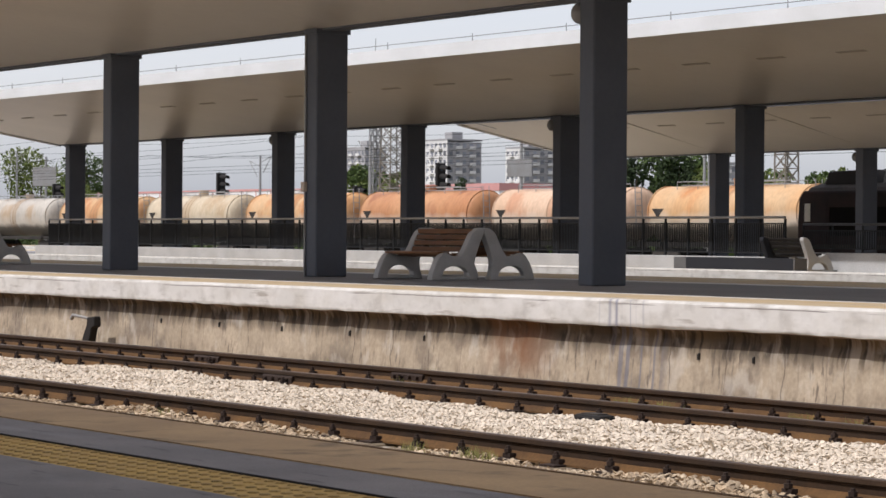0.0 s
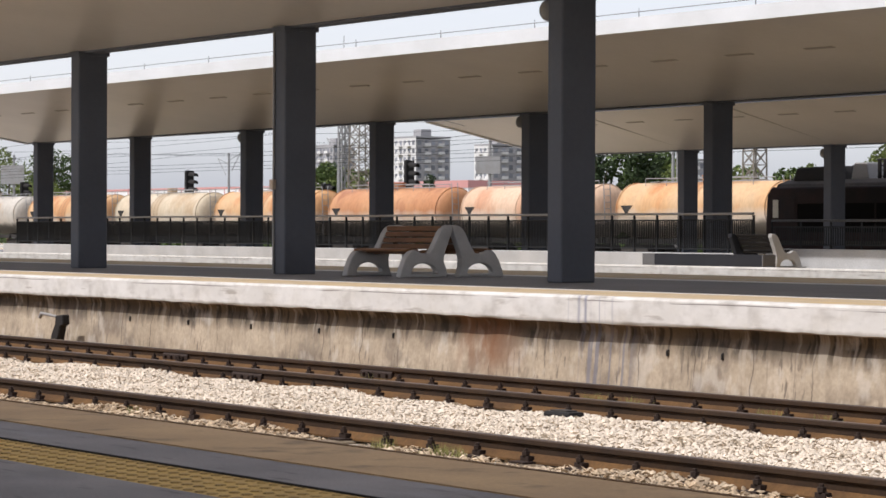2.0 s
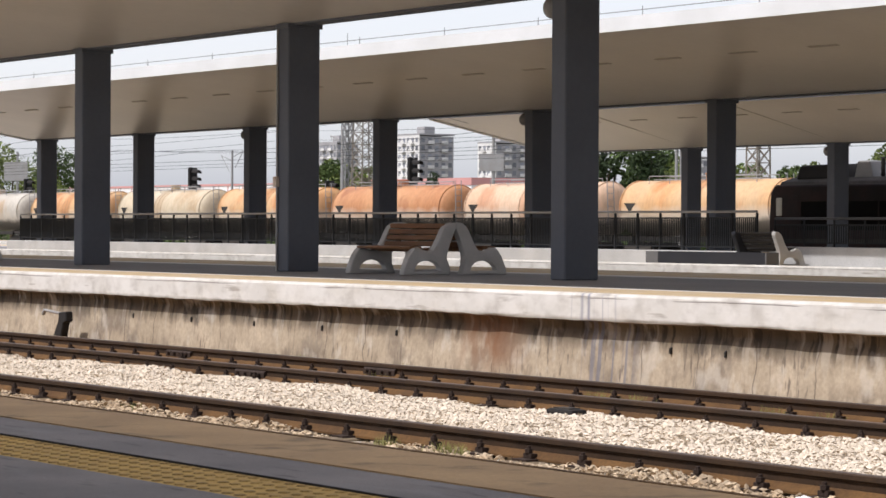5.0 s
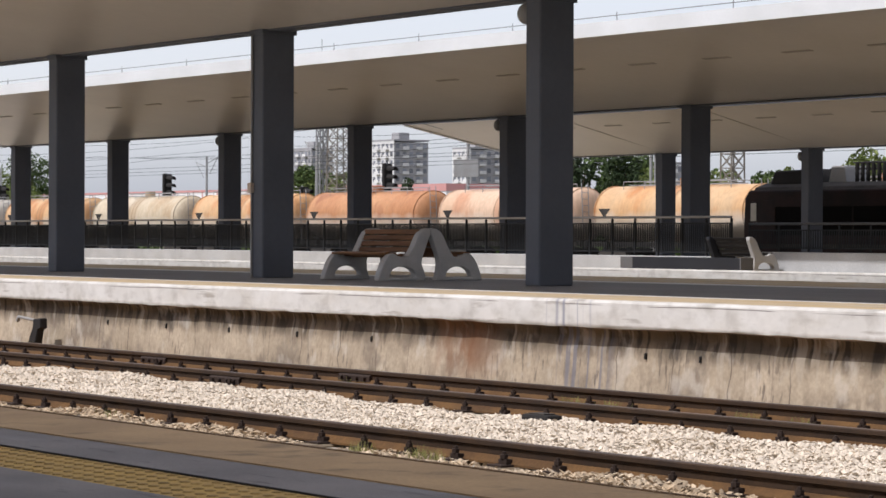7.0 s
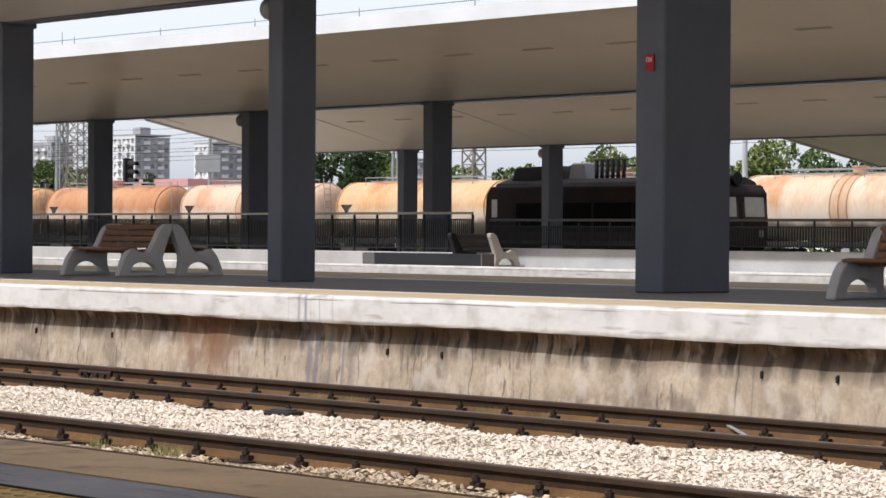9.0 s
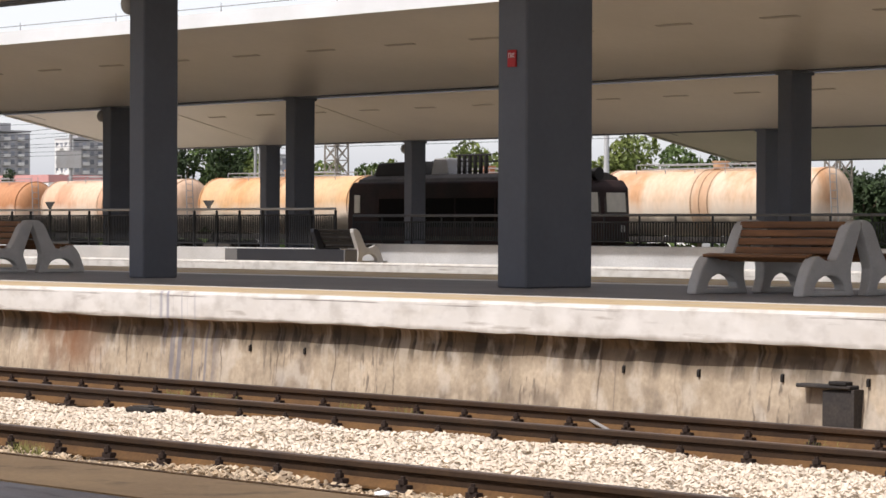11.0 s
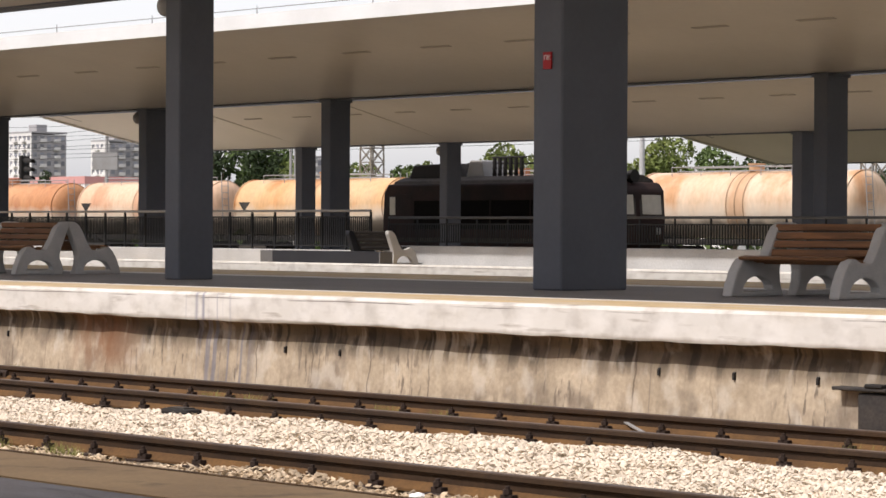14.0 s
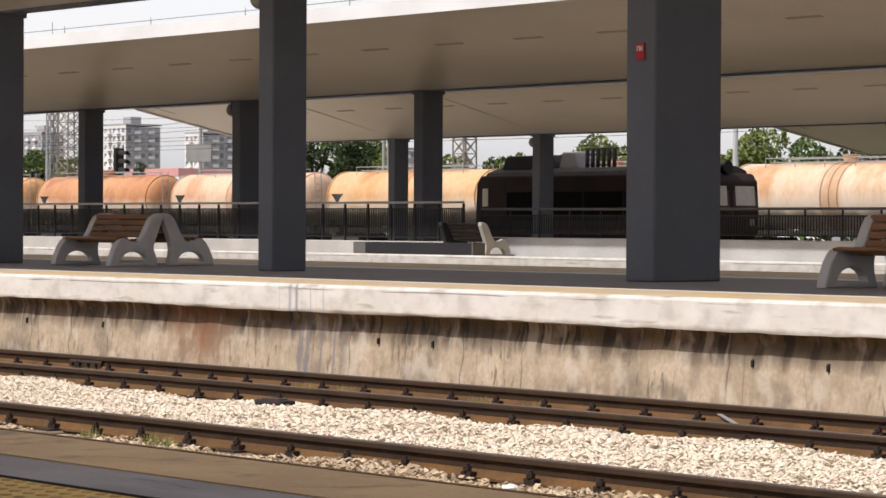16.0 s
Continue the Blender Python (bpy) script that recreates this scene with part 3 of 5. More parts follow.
def canopy(yc, zv, x0, x1, near, far, rise, label, edge="fascia"):
    """A butterfly roof: two wings that rise from the valley over the columns. near, far: the wings' reach."""
    t = thing("platform_canopy", ((x0 + x1) / 2, yc, zv), label, "canopy", "platform canopies")
    a, b = x0 - (x0 + x1) / 2, x1 - (x0 + x1) / 2
    for s, reach in ((-1, near), (1, far)):
        k = rise / near
        zr = k * reach
        bm = B()
        prism(bm, [(s * 0.22, 0.0), (s * reach, zr), (s * reach, zr + 0.03), (s * 0.22, 0.03)], "x", a + 0.06, b - 0.06)
        part("soffit", bm, M["soffit"], t, "pale beige soffit panels")
        bm = B()
        prism(bm, [(s * 0.15, 0.25), (s * reach, zr + 0.22), (s * reach, zr + 0.26), (s * 0.15, 0.3)], "x", a, b)
        part("roof_sheet", bm, M["roofing"], t)
        bm = B()
        prism(bm, [(s * reach, zr - 0.03), (s * (reach + 0.06), zr - 0.03), (s * (reach + 0.06), zr + 0.28), (s * reach, zr + 0.28)], "x", a - 0.02, b + 0.02)
        part("fascia", bm, M[edge], t, "metal fascia along the wing")
        for xe in (a, b):
            bm = B()
            prism(bm, [(s * 0.2, -0.06), (s * reach, zr - 0.06), (s * reach, zr + 0.26), (s * 0.2, 0.3)], "x", xe - 0.05, xe + 0.05)
            part("end_fascia", bm, M["fascia"], t, "light metal fascia")
            bm = B()
            inner = xe + (1.15 if xe < 0 else -1.15)
            prism(bm, [(s * 0.25, k * 0.25 - 0.012), (s * (reach - 0.03), zr - 0.012), (s * (reach - 0.03), zr), (s * 0.25, k * 0.25)], "x", inner - 0.05, inner + 0.05)
            part("end_seam", bm, M["column"], t, "dark joint inside the end fascia")
        # seams between the soffit sheets
        bm = B()
        n = int((b - a) / 3.9)
        for i in range(1, n):
            x = a + i * 3.9
            prism(bm, [(s * 0.3, k * 0.3 - 0.005), (s * (reach - 0.05), zr - 0.005), (s * (reach - 0.05), zr), (s * 0.3, k * 0.3)], "x", x - 0.01, x + 0.01)
        part("soffit_seam", bm, M["soffit"], t)["kind"] = "stuff"
    bm = B()
    prism(bm, [(-0.22, -0.03), (0.22, -0.03), (0.22, 0.05), (-0.22, 0.05)], "x", a, b)
    part("valley_beam", bm, M["column"], t, "dark grey valley beam")
    return t


canopy(24.3, 5.36, -140, 12, 6.9, 6.5, 1.12, "large beige butterfly canopy over the platform")
canopy(42.3, 4.95, -91.6, 5, 6.9, 6.9, 1.12, "large beige butterfly canopy over the middle platform")
canopy(60.3, 4.67, -83.2, 5, 6.0, 7.2, 1.15, "beige butterfly canopy over the far platform", "column")
canopy(80.3, 4.4, -70.2, 5, 6.4, 6.4, 1.1, "beige butterfly canopy over a distant platform", "column")
# unseen roof over the camera's own platform, added to shade its floor
bm = B()
prism(bm, [(-8, 5.4), (4.85, 6.1), (4.85, 6.35), (-8, 5.7)], "x", X0, X1)
structure("near_canopy", bm, M["soffit"], "unseen beige canopy added to shade the near platform", "canopy")


def column(x, y, z, wx, wy, h, label):
    t = thing("column", (x + wx / 2, y + wy / 2, z), label, "column", "platform columns")
    bm = B()
    box(bm, -wx / 2, wx / 2, -wy / 2, wy / 2, 0, h)
    bevel(bm, 0.02, 1)
    part("shaft", bm, M["column"], t)
    bm = B()
    box(bm, -wx / 2 - 0.03, wx / 2 + 0.03, -wy / 2 - 0.03, wy / 2 + 0.03, h - 0.09, h)
    part("head_plate", bm, M["column"], t)
    return t


for i in range(-6, 0):
    column(-33.36 + 8.39 * (i + 1), 24.0, PLAT, 0.38, 0.65, 5.36 - PLAT, "slender dark grey painted column on the platform")
column(-25.21, 24.0, PLAT, 0.54, 1.22, 5.36 - PLAT, "broad dark grey painted column with a small red sign")
column(-16.8, 24.0, PLAT, 0.38, 0.65, 5.36 - PLAT, "slender dark grey painted column on the platform")
for i in range(-5, 5):
    column(-51.77 + 7.83 * i + (0.3 if i > 1 else 0), 42.0, PLAT, 0.38, 0.65, 4.95 - PLAT, "slender dark grey painted column on the middle platform")
for i in range(0, 9):
    column(-75.4 + 7.81 * i, 60.0, PLAT, 0.38, 0.65, 4.67 - PLAT, "slender dark grey column on the far platform")
for i in range(0, 7):
    column(-67.9 + 7.8 * i, 80.0, -0.3, 0.38, 0.65, 4.7, "slender dark grey column on the farthest platform")

# ---- parapets and railings on the middle platform ----


def parapet(x0, x1, y, h, tag, material, label):
    bm = B()
    box(bm, x0, x1, y, y + 0.28, PLAT, PLAT + h)
    bevel(bm, 0.015, 1)
    structure("parapet_" + tag, bm, material, label, "parapet")


parapet(-86.0, -45.9, 38.6, 0.32, "one", M["concrete"], "low white concrete parapet of the underpass stairs")
parapet(-45.85, -30.0, 39.0, 0.43, "three", M["concrete"], "low white concrete parapet of the underpass stairs")

t = thing("low_block", (-45.9, 37.2, PLAT), "low painted block with a dark panel and grey ends", "block")
# the thin right cap paints the end face lighter, as the light makes it
for name, x0, x1, m, lab in (("block_end", -2.1, -1.66, "block_grey", "grey end, the right one toned as a lit face"), ("panel", -1.66, 2.05, "dark_block", "dark blue-grey panel"), ("block_end", 2.05, 2.09, "block_grey", "grey end, the right one toned as a lit face")):
    bm = B()
    box(bm, x0, x1, 0.004 if name == "panel" else 0, 0.35, 0, 0.31)
    part(name, bm, M[m], t, lab)


def railing(x0, x1, y, zb, zt, step, balls, rail_paint, post_paint, label):
    t = thing("railing", (x0, y, zb), label, "railing", "railings of the underpass stairs")
    h, n = zt - zb, int(round((x1 - x0) / step))
    step = (x1 - x0) / n
    bm = B()
    tube(bm, (0, 0, h), (x1 - x0, 0, h), 0.028, seg=8)
    part("handrail", bm, M[rail_paint], t)
    for z in (0.09, h - 0.14):
        bm = B()
        box(bm, 0, x1 - x0, -0.012, 0.012, z - 0.014, z + 0.014)
        part("cross_rail", bm, M["railing"], t)
    bm = B()
    w = 0.022 if balls else 0.016
    box(bm, -w, w, -w, w, 0, h - (0.0 if not balls else 0.08))
    if balls:
        r = bmesh.ops.create_uvsphere(bm, u_segments=8, v_segments=6, radius=0.035)
        bmesh.ops.translate(bm, verts=r["verts"], vec=(0, 0, h - 0.06))
    me = mesh_of(bm, "post", M[post_paint])
    for i in range(n + 1):
        p = part("post", me, None, t)
        p.location = (i * step, 0, 0)
    bars = [(((i + j / 13) * step, 0, 0.09), ((i + j / 13) * step, 0, h - 0.14), 0.0105) for i in range(n) for j in range(1, 13)]
    part("baluster_infill", sticks("baluster_infill", M["railing"], bars), None, t)["kind"] = "stuff"
    return t


railing(-85.15, -45.95, 38.74, PLAT + 0.32, 2.13, 0.87, True, "galvanised", "railing", "black iron railing with ball-topped bars and a grey handrail")
railing(-45.8, -30.1, 39.14, PLAT + 0.43, 1.975, 0.98, False, "rail_grey", "railing", "dark iron railing with thin bars on a white parapet")

# ---- benches ----


def bench_leg_outline():
    """Side of a concrete bench end: arched foot, seat shoulder, leaning back. u to the rear, v up."""
    out = [(0.0, 0.0), (0.03, 0.12), (0.09, 0.27), (0.15, 0.36), (0.2, 0.405), (0.26, 0.41), (0.34, 0.37), (0.42, 0.355), (0.49, 0.37), (0.54, 0.44), (0.59, 0.53),
           (0.65, 0.66), (0.7, 0.735), (0.76, 0.775), (0.81, 0.785), (0.868, 0.785), (0.868, 0.7), (0.83, 0.61), (0.785, 0.49), (0.745, 0.38), (0.72, 0.28), (0.725, 0.16), (0.75, 0.07), (0.78, 0.0)]
    arch = [(0.4 + 0.22 * math.cos(a), 0.06 + 0.16 * math.sin(a)) for a in [i * math.pi / 8 for i in range(9)]]
    return [(u * 1.22, v * 1.13) for u, v in out], [(u * 1.22, v * 1.1) for u, v in arch]


def extrude_with_hole(bm, outer, hole, lo, hi):
    """A slab in the y-z plane with a hole, extruded along x."""
    oe = [bm.verts.new((lo, u, v)) for u, v in outer]
    he = [bm.verts.new((lo, u, v)) for u, v in hole]
    edges = [bm.edges.new((vs[i], vs[(i + 1) % len(vs)])) for vs in (oe, he) for i in range(len(vs))]
    r = bmesh.ops.triangle_fill(bm, use_beauty=True, edges=edges)
    faces = [g for g in r["geom"] if isinstance(g, bmesh.types.BMFace)]
    e = bmesh.ops.extrude_face_region(bm, geom=faces)
    bmesh.ops.translate(bm, verts=[g for g in e["geom"] if isinstance(g, bmesh.types.BMVert)], vec=(hi - lo, 0, 0))
    bmesh.ops.recalc_face_normals(bm, faces=bm.faces[:])


def half_bench(t, mirror, length, wood="wood", far_end="bench_concrete"):
    """One side of a bench: two concrete ends and its planks. mirror -1: it faces -y."""
    outer, hole = bench_leg_outline()
    s = mirror
    for xe in (0.0, length - 0.16):
        bm = B()
        o = [(s * (u - 1.06), v) for u, v in outer]
        h = [(s * (u - 1.06), v) for u, v in hole]
        extrude_with_hole(bm, o, h, xe, xe + 0.16)
        bevel(bm, 0.03, 2, angle=0.9)
        part("bench_end", bm, M[far_end if xe == 0 else "bench_concrete"], t, "grey cast concrete end", smooth=False)
    for u, v in ((0.24, 0.465), (0.37, 0.45), (0.5, 0.425), (0.63, 0.41)):
        bm = B()
        box(bm, 0.1, length - 0.1, -0.056, 0.056, -0.018, 0.018)
        bevel(bm, 0.006, 1)
        p = part("seat_plank", bm, M[wood], t)
        p.matrix_basis = pose(0, s * (u - 1.06), v, 8 * s)
    for u, v in ((0.76, 0.52), (0.81, 0.625), (0.855, 0.725), (0.9, 0.825)):
        bm = B()
        box(bm, 0.1, length - 0.1, -0.018, 0.018, -0.042, 0.042)
        bevel(bm, 0.006, 1)
        p = part("back_plank", bm, M[wood], t)
        p.matrix_basis = pose(0, s * (u - 1.06) - s * 0.03, v, 22 * -s)


def double_bench(x, y, length, label):
    t = thing("bench", (x, y, PLAT), label, "bench", "platform benches")
    half_bench(t, 1, length)
    half_bench(t, -1, length)
    return t


double_bench(-39.65, 25.2, 1.9, "back-to-back bench with brown planks and grey concrete ends")
double_bench(-21.55, 24.68, 1.8, "back-to-back bench with brown planks beside the broad column")
double_bench(-60.6, 25.2, 1.9, "back-to-back bench with brown planks and grey concrete ends")
t = thing("bench", (-45.95, 38.0, PLAT), "single bench behind the low block, shade painted into its planks", "bench", "platform benches")
# shaded tones: dark planks, and the dark block paint on the far end
half_bench(t, -1, 1.9, "wood_shaded", "dark_block")
t.scale = (0.78, 0.84, 0.86)

# ---- electric locomotives ----


def loco(x, y, L, body, roofm, label, clean):
    """A boxy electric locomotive, L long, with two cabs, roof gear and two bogies. x: its left end."""
    t = thing("locomotive", (x, y, 0.0), label, "locomotive", "locomotives")
    W = 1.45
    bm = B()
    side = [(0.35, 1.0), (0.0, 1.35), (0.0, 2.1), (0.07, 3.2), (0.32, 3.5), (L - 0.32, 3.5), (L - 0.07, 3.2), (L, 2.1), (L, 1.35), (L - 0.35, 1.0)]
    prism(bm, side, "y", -W, W)
    bevel(bm, 0.12, 3, angle=0.3)
    part("body", bm, body, t)
    bm = B()
    prism(bm, [(-W + 0.02, 3.3), (-W + 0.25, 3.62), (-0.7, 3.78), (0.7, 3.78), (W - 0.25, 3.62), (W - 0.02, 3.3)], "x", 0.45, L - 0.45)
    bevel(bm, 0.05, 2, angle=0.3)
    part("roof", bm, roofm, t, "dirty rounded roof")
    for xe, s in ((0, -1), (L, 1)):
        for yy in (-0.72, 0.72):
            bm = B()
            box(bm, -0.015, 0.015, -0.5, 0.5, -0.36, 0.36)
            bevel(bm, 0.012, 1)
            w = part("windscreen", bm, M["bright_view_pane"], t, "cab windscreen with the bright view beyond painted on")
            w.matrix_basis = pose(xe - s * 0.035, yy, 2.68, 0, s * -5.4)
            bm = B()
            box(bm, -0.03, 0.004, -0.62, 0.62, -0.48, 0.48)
            bevel(bm, 0.01, 1)
            w = part("windscreen_frame", bm, roofm, t, "dusty windscreen surround")
            w.matrix_basis = pose(xe - s * 0.035, yy, 2.68, 0, s * -5.4)
        for yy in (-1.0, 1.0):
            bm = B()
            tube(bm, (xe - s * 0.02, yy, 1.72), (xe + s * 0.08, yy, 1.72), 0.13, seg=16)
            part("headlight", bm, M["galvanised"], t, "round headlight")
        bm = B()
        tube(bm, (xe - s * 0.5, 0, 3.72), (xe - s * 0.18, 0, 3.72), 0.2, 0.24, seg=16)
        part("top_headlight", bm, M["black_iron"], t, "large round roof headlight")
        for yy in (-0.87, 0.87):
            bm = B()
            tube(bm, (xe - s * 0.1, yy, 0.88), (xe + s * 0.5, yy, 0.88), 0.09, seg=10)
            tube(bm, (xe + s * 0.48, yy, 0.88), (xe + s * 0.54, yy, 0.88), 0.22, seg=16)
            part("buffer", bm, M["black_iron"], t)
    for sy in (-1, 1):
        for xe in (0.62, L - 0.62):
            bm = B()
            box(bm, xe - 0.17, xe + 0.17, sy * W - 0.012, sy * W + 0.012, 2.3, 3.0)
            bevel(bm, 0.01, 1)
            part("cab_window", bm, M["bright_view_pane"], t, "cab side window")
            bm = B()
            box(bm, xe + (0.55 if xe < 5 else -1.15), xe + (1.15 if xe < 5 else -0.55), sy * W - 0.01, sy * W + 0.01, 1.1, 3.1)
            bevel(bm, 0.008, 1)
            part("cab_door", bm, body, t)
        for k in range(4):
            bm = B()
            xc = L / 2 + (k - 1.5) * 2.2
            box(bm, xc - 1.06, xc + 1.06, sy * (W + 0.01) - 0.01, sy * (W + 0.01) + 0.01, 1.75, 2.85)
            for j in range(8):
                z = 1.82 + j * 0.13
                box(bm, xc - 1.03, xc + 1.03, sy * (W + 0.03) - 0.012, sy * (W + 0.03) + 0.012, z, z + 0.05)
            part("side_grille", bm, M["pitch_black"], t, "black louvred grille")
            bm = B()
            for q in (-1.1, 1.06):
                box(bm, xc + q, xc + q + 0.04, sy * (W + 0.02) - 0.03, sy * (W + 0.02) + 0.03, 1.7, 2.9)
            box(bm, xc - 1.1, xc + 1.1, sy * (W + 0.02) - 0.03, sy * (W + 0.02) + 0.03, 2.85, 2.9)
            part("grille_frame", bm, body, t)
        bm = B()
        box(bm, 0.3, L - 0.3, sy * (W + 0.006) - 0.006, sy * (W + 0.006) + 0.006, 1.28, 1.42)
        part("side_stripe", bm, roofm, t, "pale side stripe")
    for xb in (3.6, L - 3.6):
        bm = B()
        box(bm, xb - 2.1, xb + 2.1, -1.1, 1.1, 0.45, 0.95)
        bevel(bm, 0.06, 1)
        bogie = part("bogie", bm, M["grime"], t)
        for dx in (-1.3, 1.3):
            bm = B()
            for yy in (-0.78, 0.72):
                tube(bm, (xb + dx, yy, 0.62), (xb + dx, yy + 0.12, 0.62), 0.62, seg=24)
            tube(bm, (xb + dx, -0.8, 0.62), (xb + dx, 0.8, 0.62), 0.09, seg=10)
            part("wheelset", bm, M["black_iron"], bogie)
    bm = B()
    box(bm, 5.9, L - 5.9, -1.3, 1.3, 0.35, 1.05)
    bevel(bm, 0.05, 1)
    part("underframe_box", bm, M["grime"], t)
    # roof gear: hood, insulators, folded pantographs
    bm = B()
    prism(bm, [(0.9, 3.7), (1.15, 4.25), (3.5, 4.3), (3.8, 3.7)], "y", -0.85, 0.85)
    bevel(bm, 0.08, 2, angle=0.3)
    part("roof_hood", bm, M["black_iron"] if not clean else roofm, t, "dark roof hood")
    bm = B()
    prism(bm, [(3.95, 3.7), (4.15, 4.4), (4.85, 4.4), (5.0, 3.7)], "y", -0.6, 0.6)
    bevel(bm, 0.06, 2, angle=0.3)
    part("roof_case", bm, M["galvanised"], t, "grey roof equipment case")
    for k in range(6):
        bm = B()
        x_i = 5.25 + k * 0.3
        for j in range(7):
            tube(bm, (x_i, -0.3, 3.72 + j * 0.11), (x_i, -0.3, 3.79 + j * 0.11), 0.09 if j % 2 else 0.05, seg=8)
        tube(bm, (x_i, -0.3, 3.72), (x_i, -0.3, 4.5), 0.075, seg=8)
        part("insulator", bm, M["black_iron"], t, "dark ribbed insulator")
    bm = B()
    tube(bm, (5.1, -0.3, 4.5), (7.0, -0.3, 4.5), 0.04)
    tube(bm, (3.4, 0.0, 4.3), (L - 2.8, 0.0, 4.2), 0.025)
    part("roof_busbar", bm, M["black_iron"], t)
    for xp in (8.6, L - 2.2):
        zp = 3.8
        bm = B()
        for yy in (-0.5, 0.5):
            tube(bm, (xp - 1.0, yy, zp + 0.08), (xp + 0.9, yy, zp + 0.28), 0.03, seg=6)
            tube(bm, (xp + 0.9, yy, zp + 0.28), (xp - 0.9, yy * 0.8, zp + 0.42), 0.025, seg=6)
            tube(bm, (xp - 0.6, yy, zp - 0.05), (xp - 0.6, yy, zp + 0.1), 0.06, seg=8)
            tube(bm, (xp + 0.6, yy, zp - 0.05), (xp + 0.6, yy, zp + 0.2), 0.06, seg=8)
        tube(bm, (xp - 0.9, -0.85, zp + 0.44), (xp - 0.9, 0.85, zp + 0.44), 0.035, seg=6)
        tube(bm, (xp - 0.7, -0.85, zp + 0.44), (xp - 0.7, 0.85, zp + 0.44), 0.035, seg=6)
        part("pantograph", bm, M["black_iron"], t, "folded pantograph")
    return t


loco(-80.2, 69.65, 12.6, M["loco_dark"], M["loco_dust"], "dark weathered electric locomotive standing at the far platform", False)
loco(-62.5, 85.0, 15.2, M["loco_red"], M["loco_roof"], "faded red electric locomotive with a dusty tan roof", False)

# ---- tank wagons ----


def tank_wagon(xr, y, paint, label):
    """A four-axle tank wagon, 15 m over the buffers; xr: its right end."""
    t = thing("tank_wagon", (xr - 15.1, y, 0.17), label, "tank wagon", "tank wagons of the freight train")
    R, a, b, zc = 1.5, 0.9, 14.2, 2.75
    bm = B()
    prof = [(a - 0.0, 0.0), (a + 0.02, 0.5), (a + 0.1, 1.0), (a + 0.24, 1.3), (a + 0.42, 1.46), (a + 0.6, R), (b - 0.6, R), (b - 0.42, 1.46), (b - 0.24, 1.3), (b - 0.1, 1.0), (b - 0.02, 0.5), (b, 0.0)]
    vs = [bm.verts.new((x, 0, zc + r)) for x, r in prof]
    es = [bm.edges.new((vs[i], vs[i + 1])) for i in range(len(vs) - 1)]
    bmesh.ops.spin(bm, geom=vs + es, cent=(0, 0, zc), axis=(1, 0, 0), angle=2 * math.pi, steps=36, use_merge=True)
    bmesh.ops.remove_doubles(bm, verts=bm.verts[:], dist=0.001)
    bmesh.ops.recalc_face_normals(bm, faces=bm.faces[:])
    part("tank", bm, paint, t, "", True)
    for xs in (7.0, 7.5, 8.0):
        bm = B()
        vs = [bm.verts.new((xs - 0.03, 0, zc + R + 0.015)), bm.verts.new((xs + 0.03, 0, zc + R + 0.015))]
        e = bm.edges.new(vs)
        bmesh.ops.spin(bm, geom=vs + [e], cent=(0, 0, zc), axis=(1, 0, 0), angle=2 * math.pi, steps=36, use_merge=True)
        part("tank_band", bm, M["tank_strap"], t, "rusty brown strap")
    for xs, s in ((a + 0.5, -1), (b - 0.5, 1)):
        bm = B()
        vs = [bm.verts.new((xs + s * q, 0, zc + r)) for q, r in ((0.0, R + 0.0), (0.0, R + 0.03), (0.07, R + 0.03), (0.07, R - 0.06))]
        es = [bm.edges.new((vs[i], vs[i + 1])) for i in range(3)]
        bmesh.ops.spin(bm, geom=vs + es, cent=(0, 0, zc), axis=(1, 0, 0), angle=2 * math.pi, steps=36, use_merge=True)
        part("end_rim", bm, paint, t)
    bm = B()
    tube(bm, (7.5, 0, zc + R - 0.1), (7.5, 0, zc + R + 0.3), 0.35, seg=20)
    tube(bm, (7.5, 0, zc + R + 0.3), (7.5, 0, zc + R + 0.36), 0.4, seg=20)
    part("manhole", bm, paint, t, "round filling hatch")
    bm = B()
    box(bm, 3.0, 12.0, -0.42, -0.36, zc + R + 0.02, zc + R + 0.06)
    box(bm, 3.0, 12.0, 0.36, 0.42, zc + R + 0.02, zc + R + 0.06)
    for yy in (-0.75, 0.75):
        tube(bm, (3.0, yy, zc + R + 0.22), (12.0, yy, zc + R + 0.22), 0.025, seg=6)
        for k in range(6):
            x = 3.0 + k * 9.0 / 5
            tube(bm, (x, yy, zc + R - 0.2), (x, yy, zc + R + 0.22), 0.02, seg=6)
    part("catwalk", bm, M["galvanised"], t, "rail along the tank's top")
    for s in (-0.22, 0.22):
        bm = B()
        tube(bm, (b + 0.18, -0.35 + s, 1.0), (b - 0.05, -0.35 + s, zc + R + 0.25), 0.025, seg=6)
        part("ladder_side", bm, M["galvanised"], t, "pale end ladder")
    bm = B()
    for k in range(9):
        f = k / 9
        tube(bm, (b + 0.18 - f * 0.23, -0.57, 1.1 + f * 3.2), (b + 0.18 - f * 0.23, -0.13, 1.1 + f * 3.2), 0.016, seg=5)
    part("ladder_rungs", bm, M["galvanised"], t, "pale end ladder")
    bm = B()
    box(bm, 0.3, 14.8, -1.25, -0.95, 0.95, 1.22)
    box(bm, 0.3, 14.8, 0.95, 1.25, 0.95, 1.22)
    for xs in (0.35, 2.4, 12.7, 14.75):
        box(bm, xs - 0.15, xs + 0.15, -1.25, 1.25, 0.95, 1.3)
    part("underframe", bm, M["grime"], t, "grimy underframe")
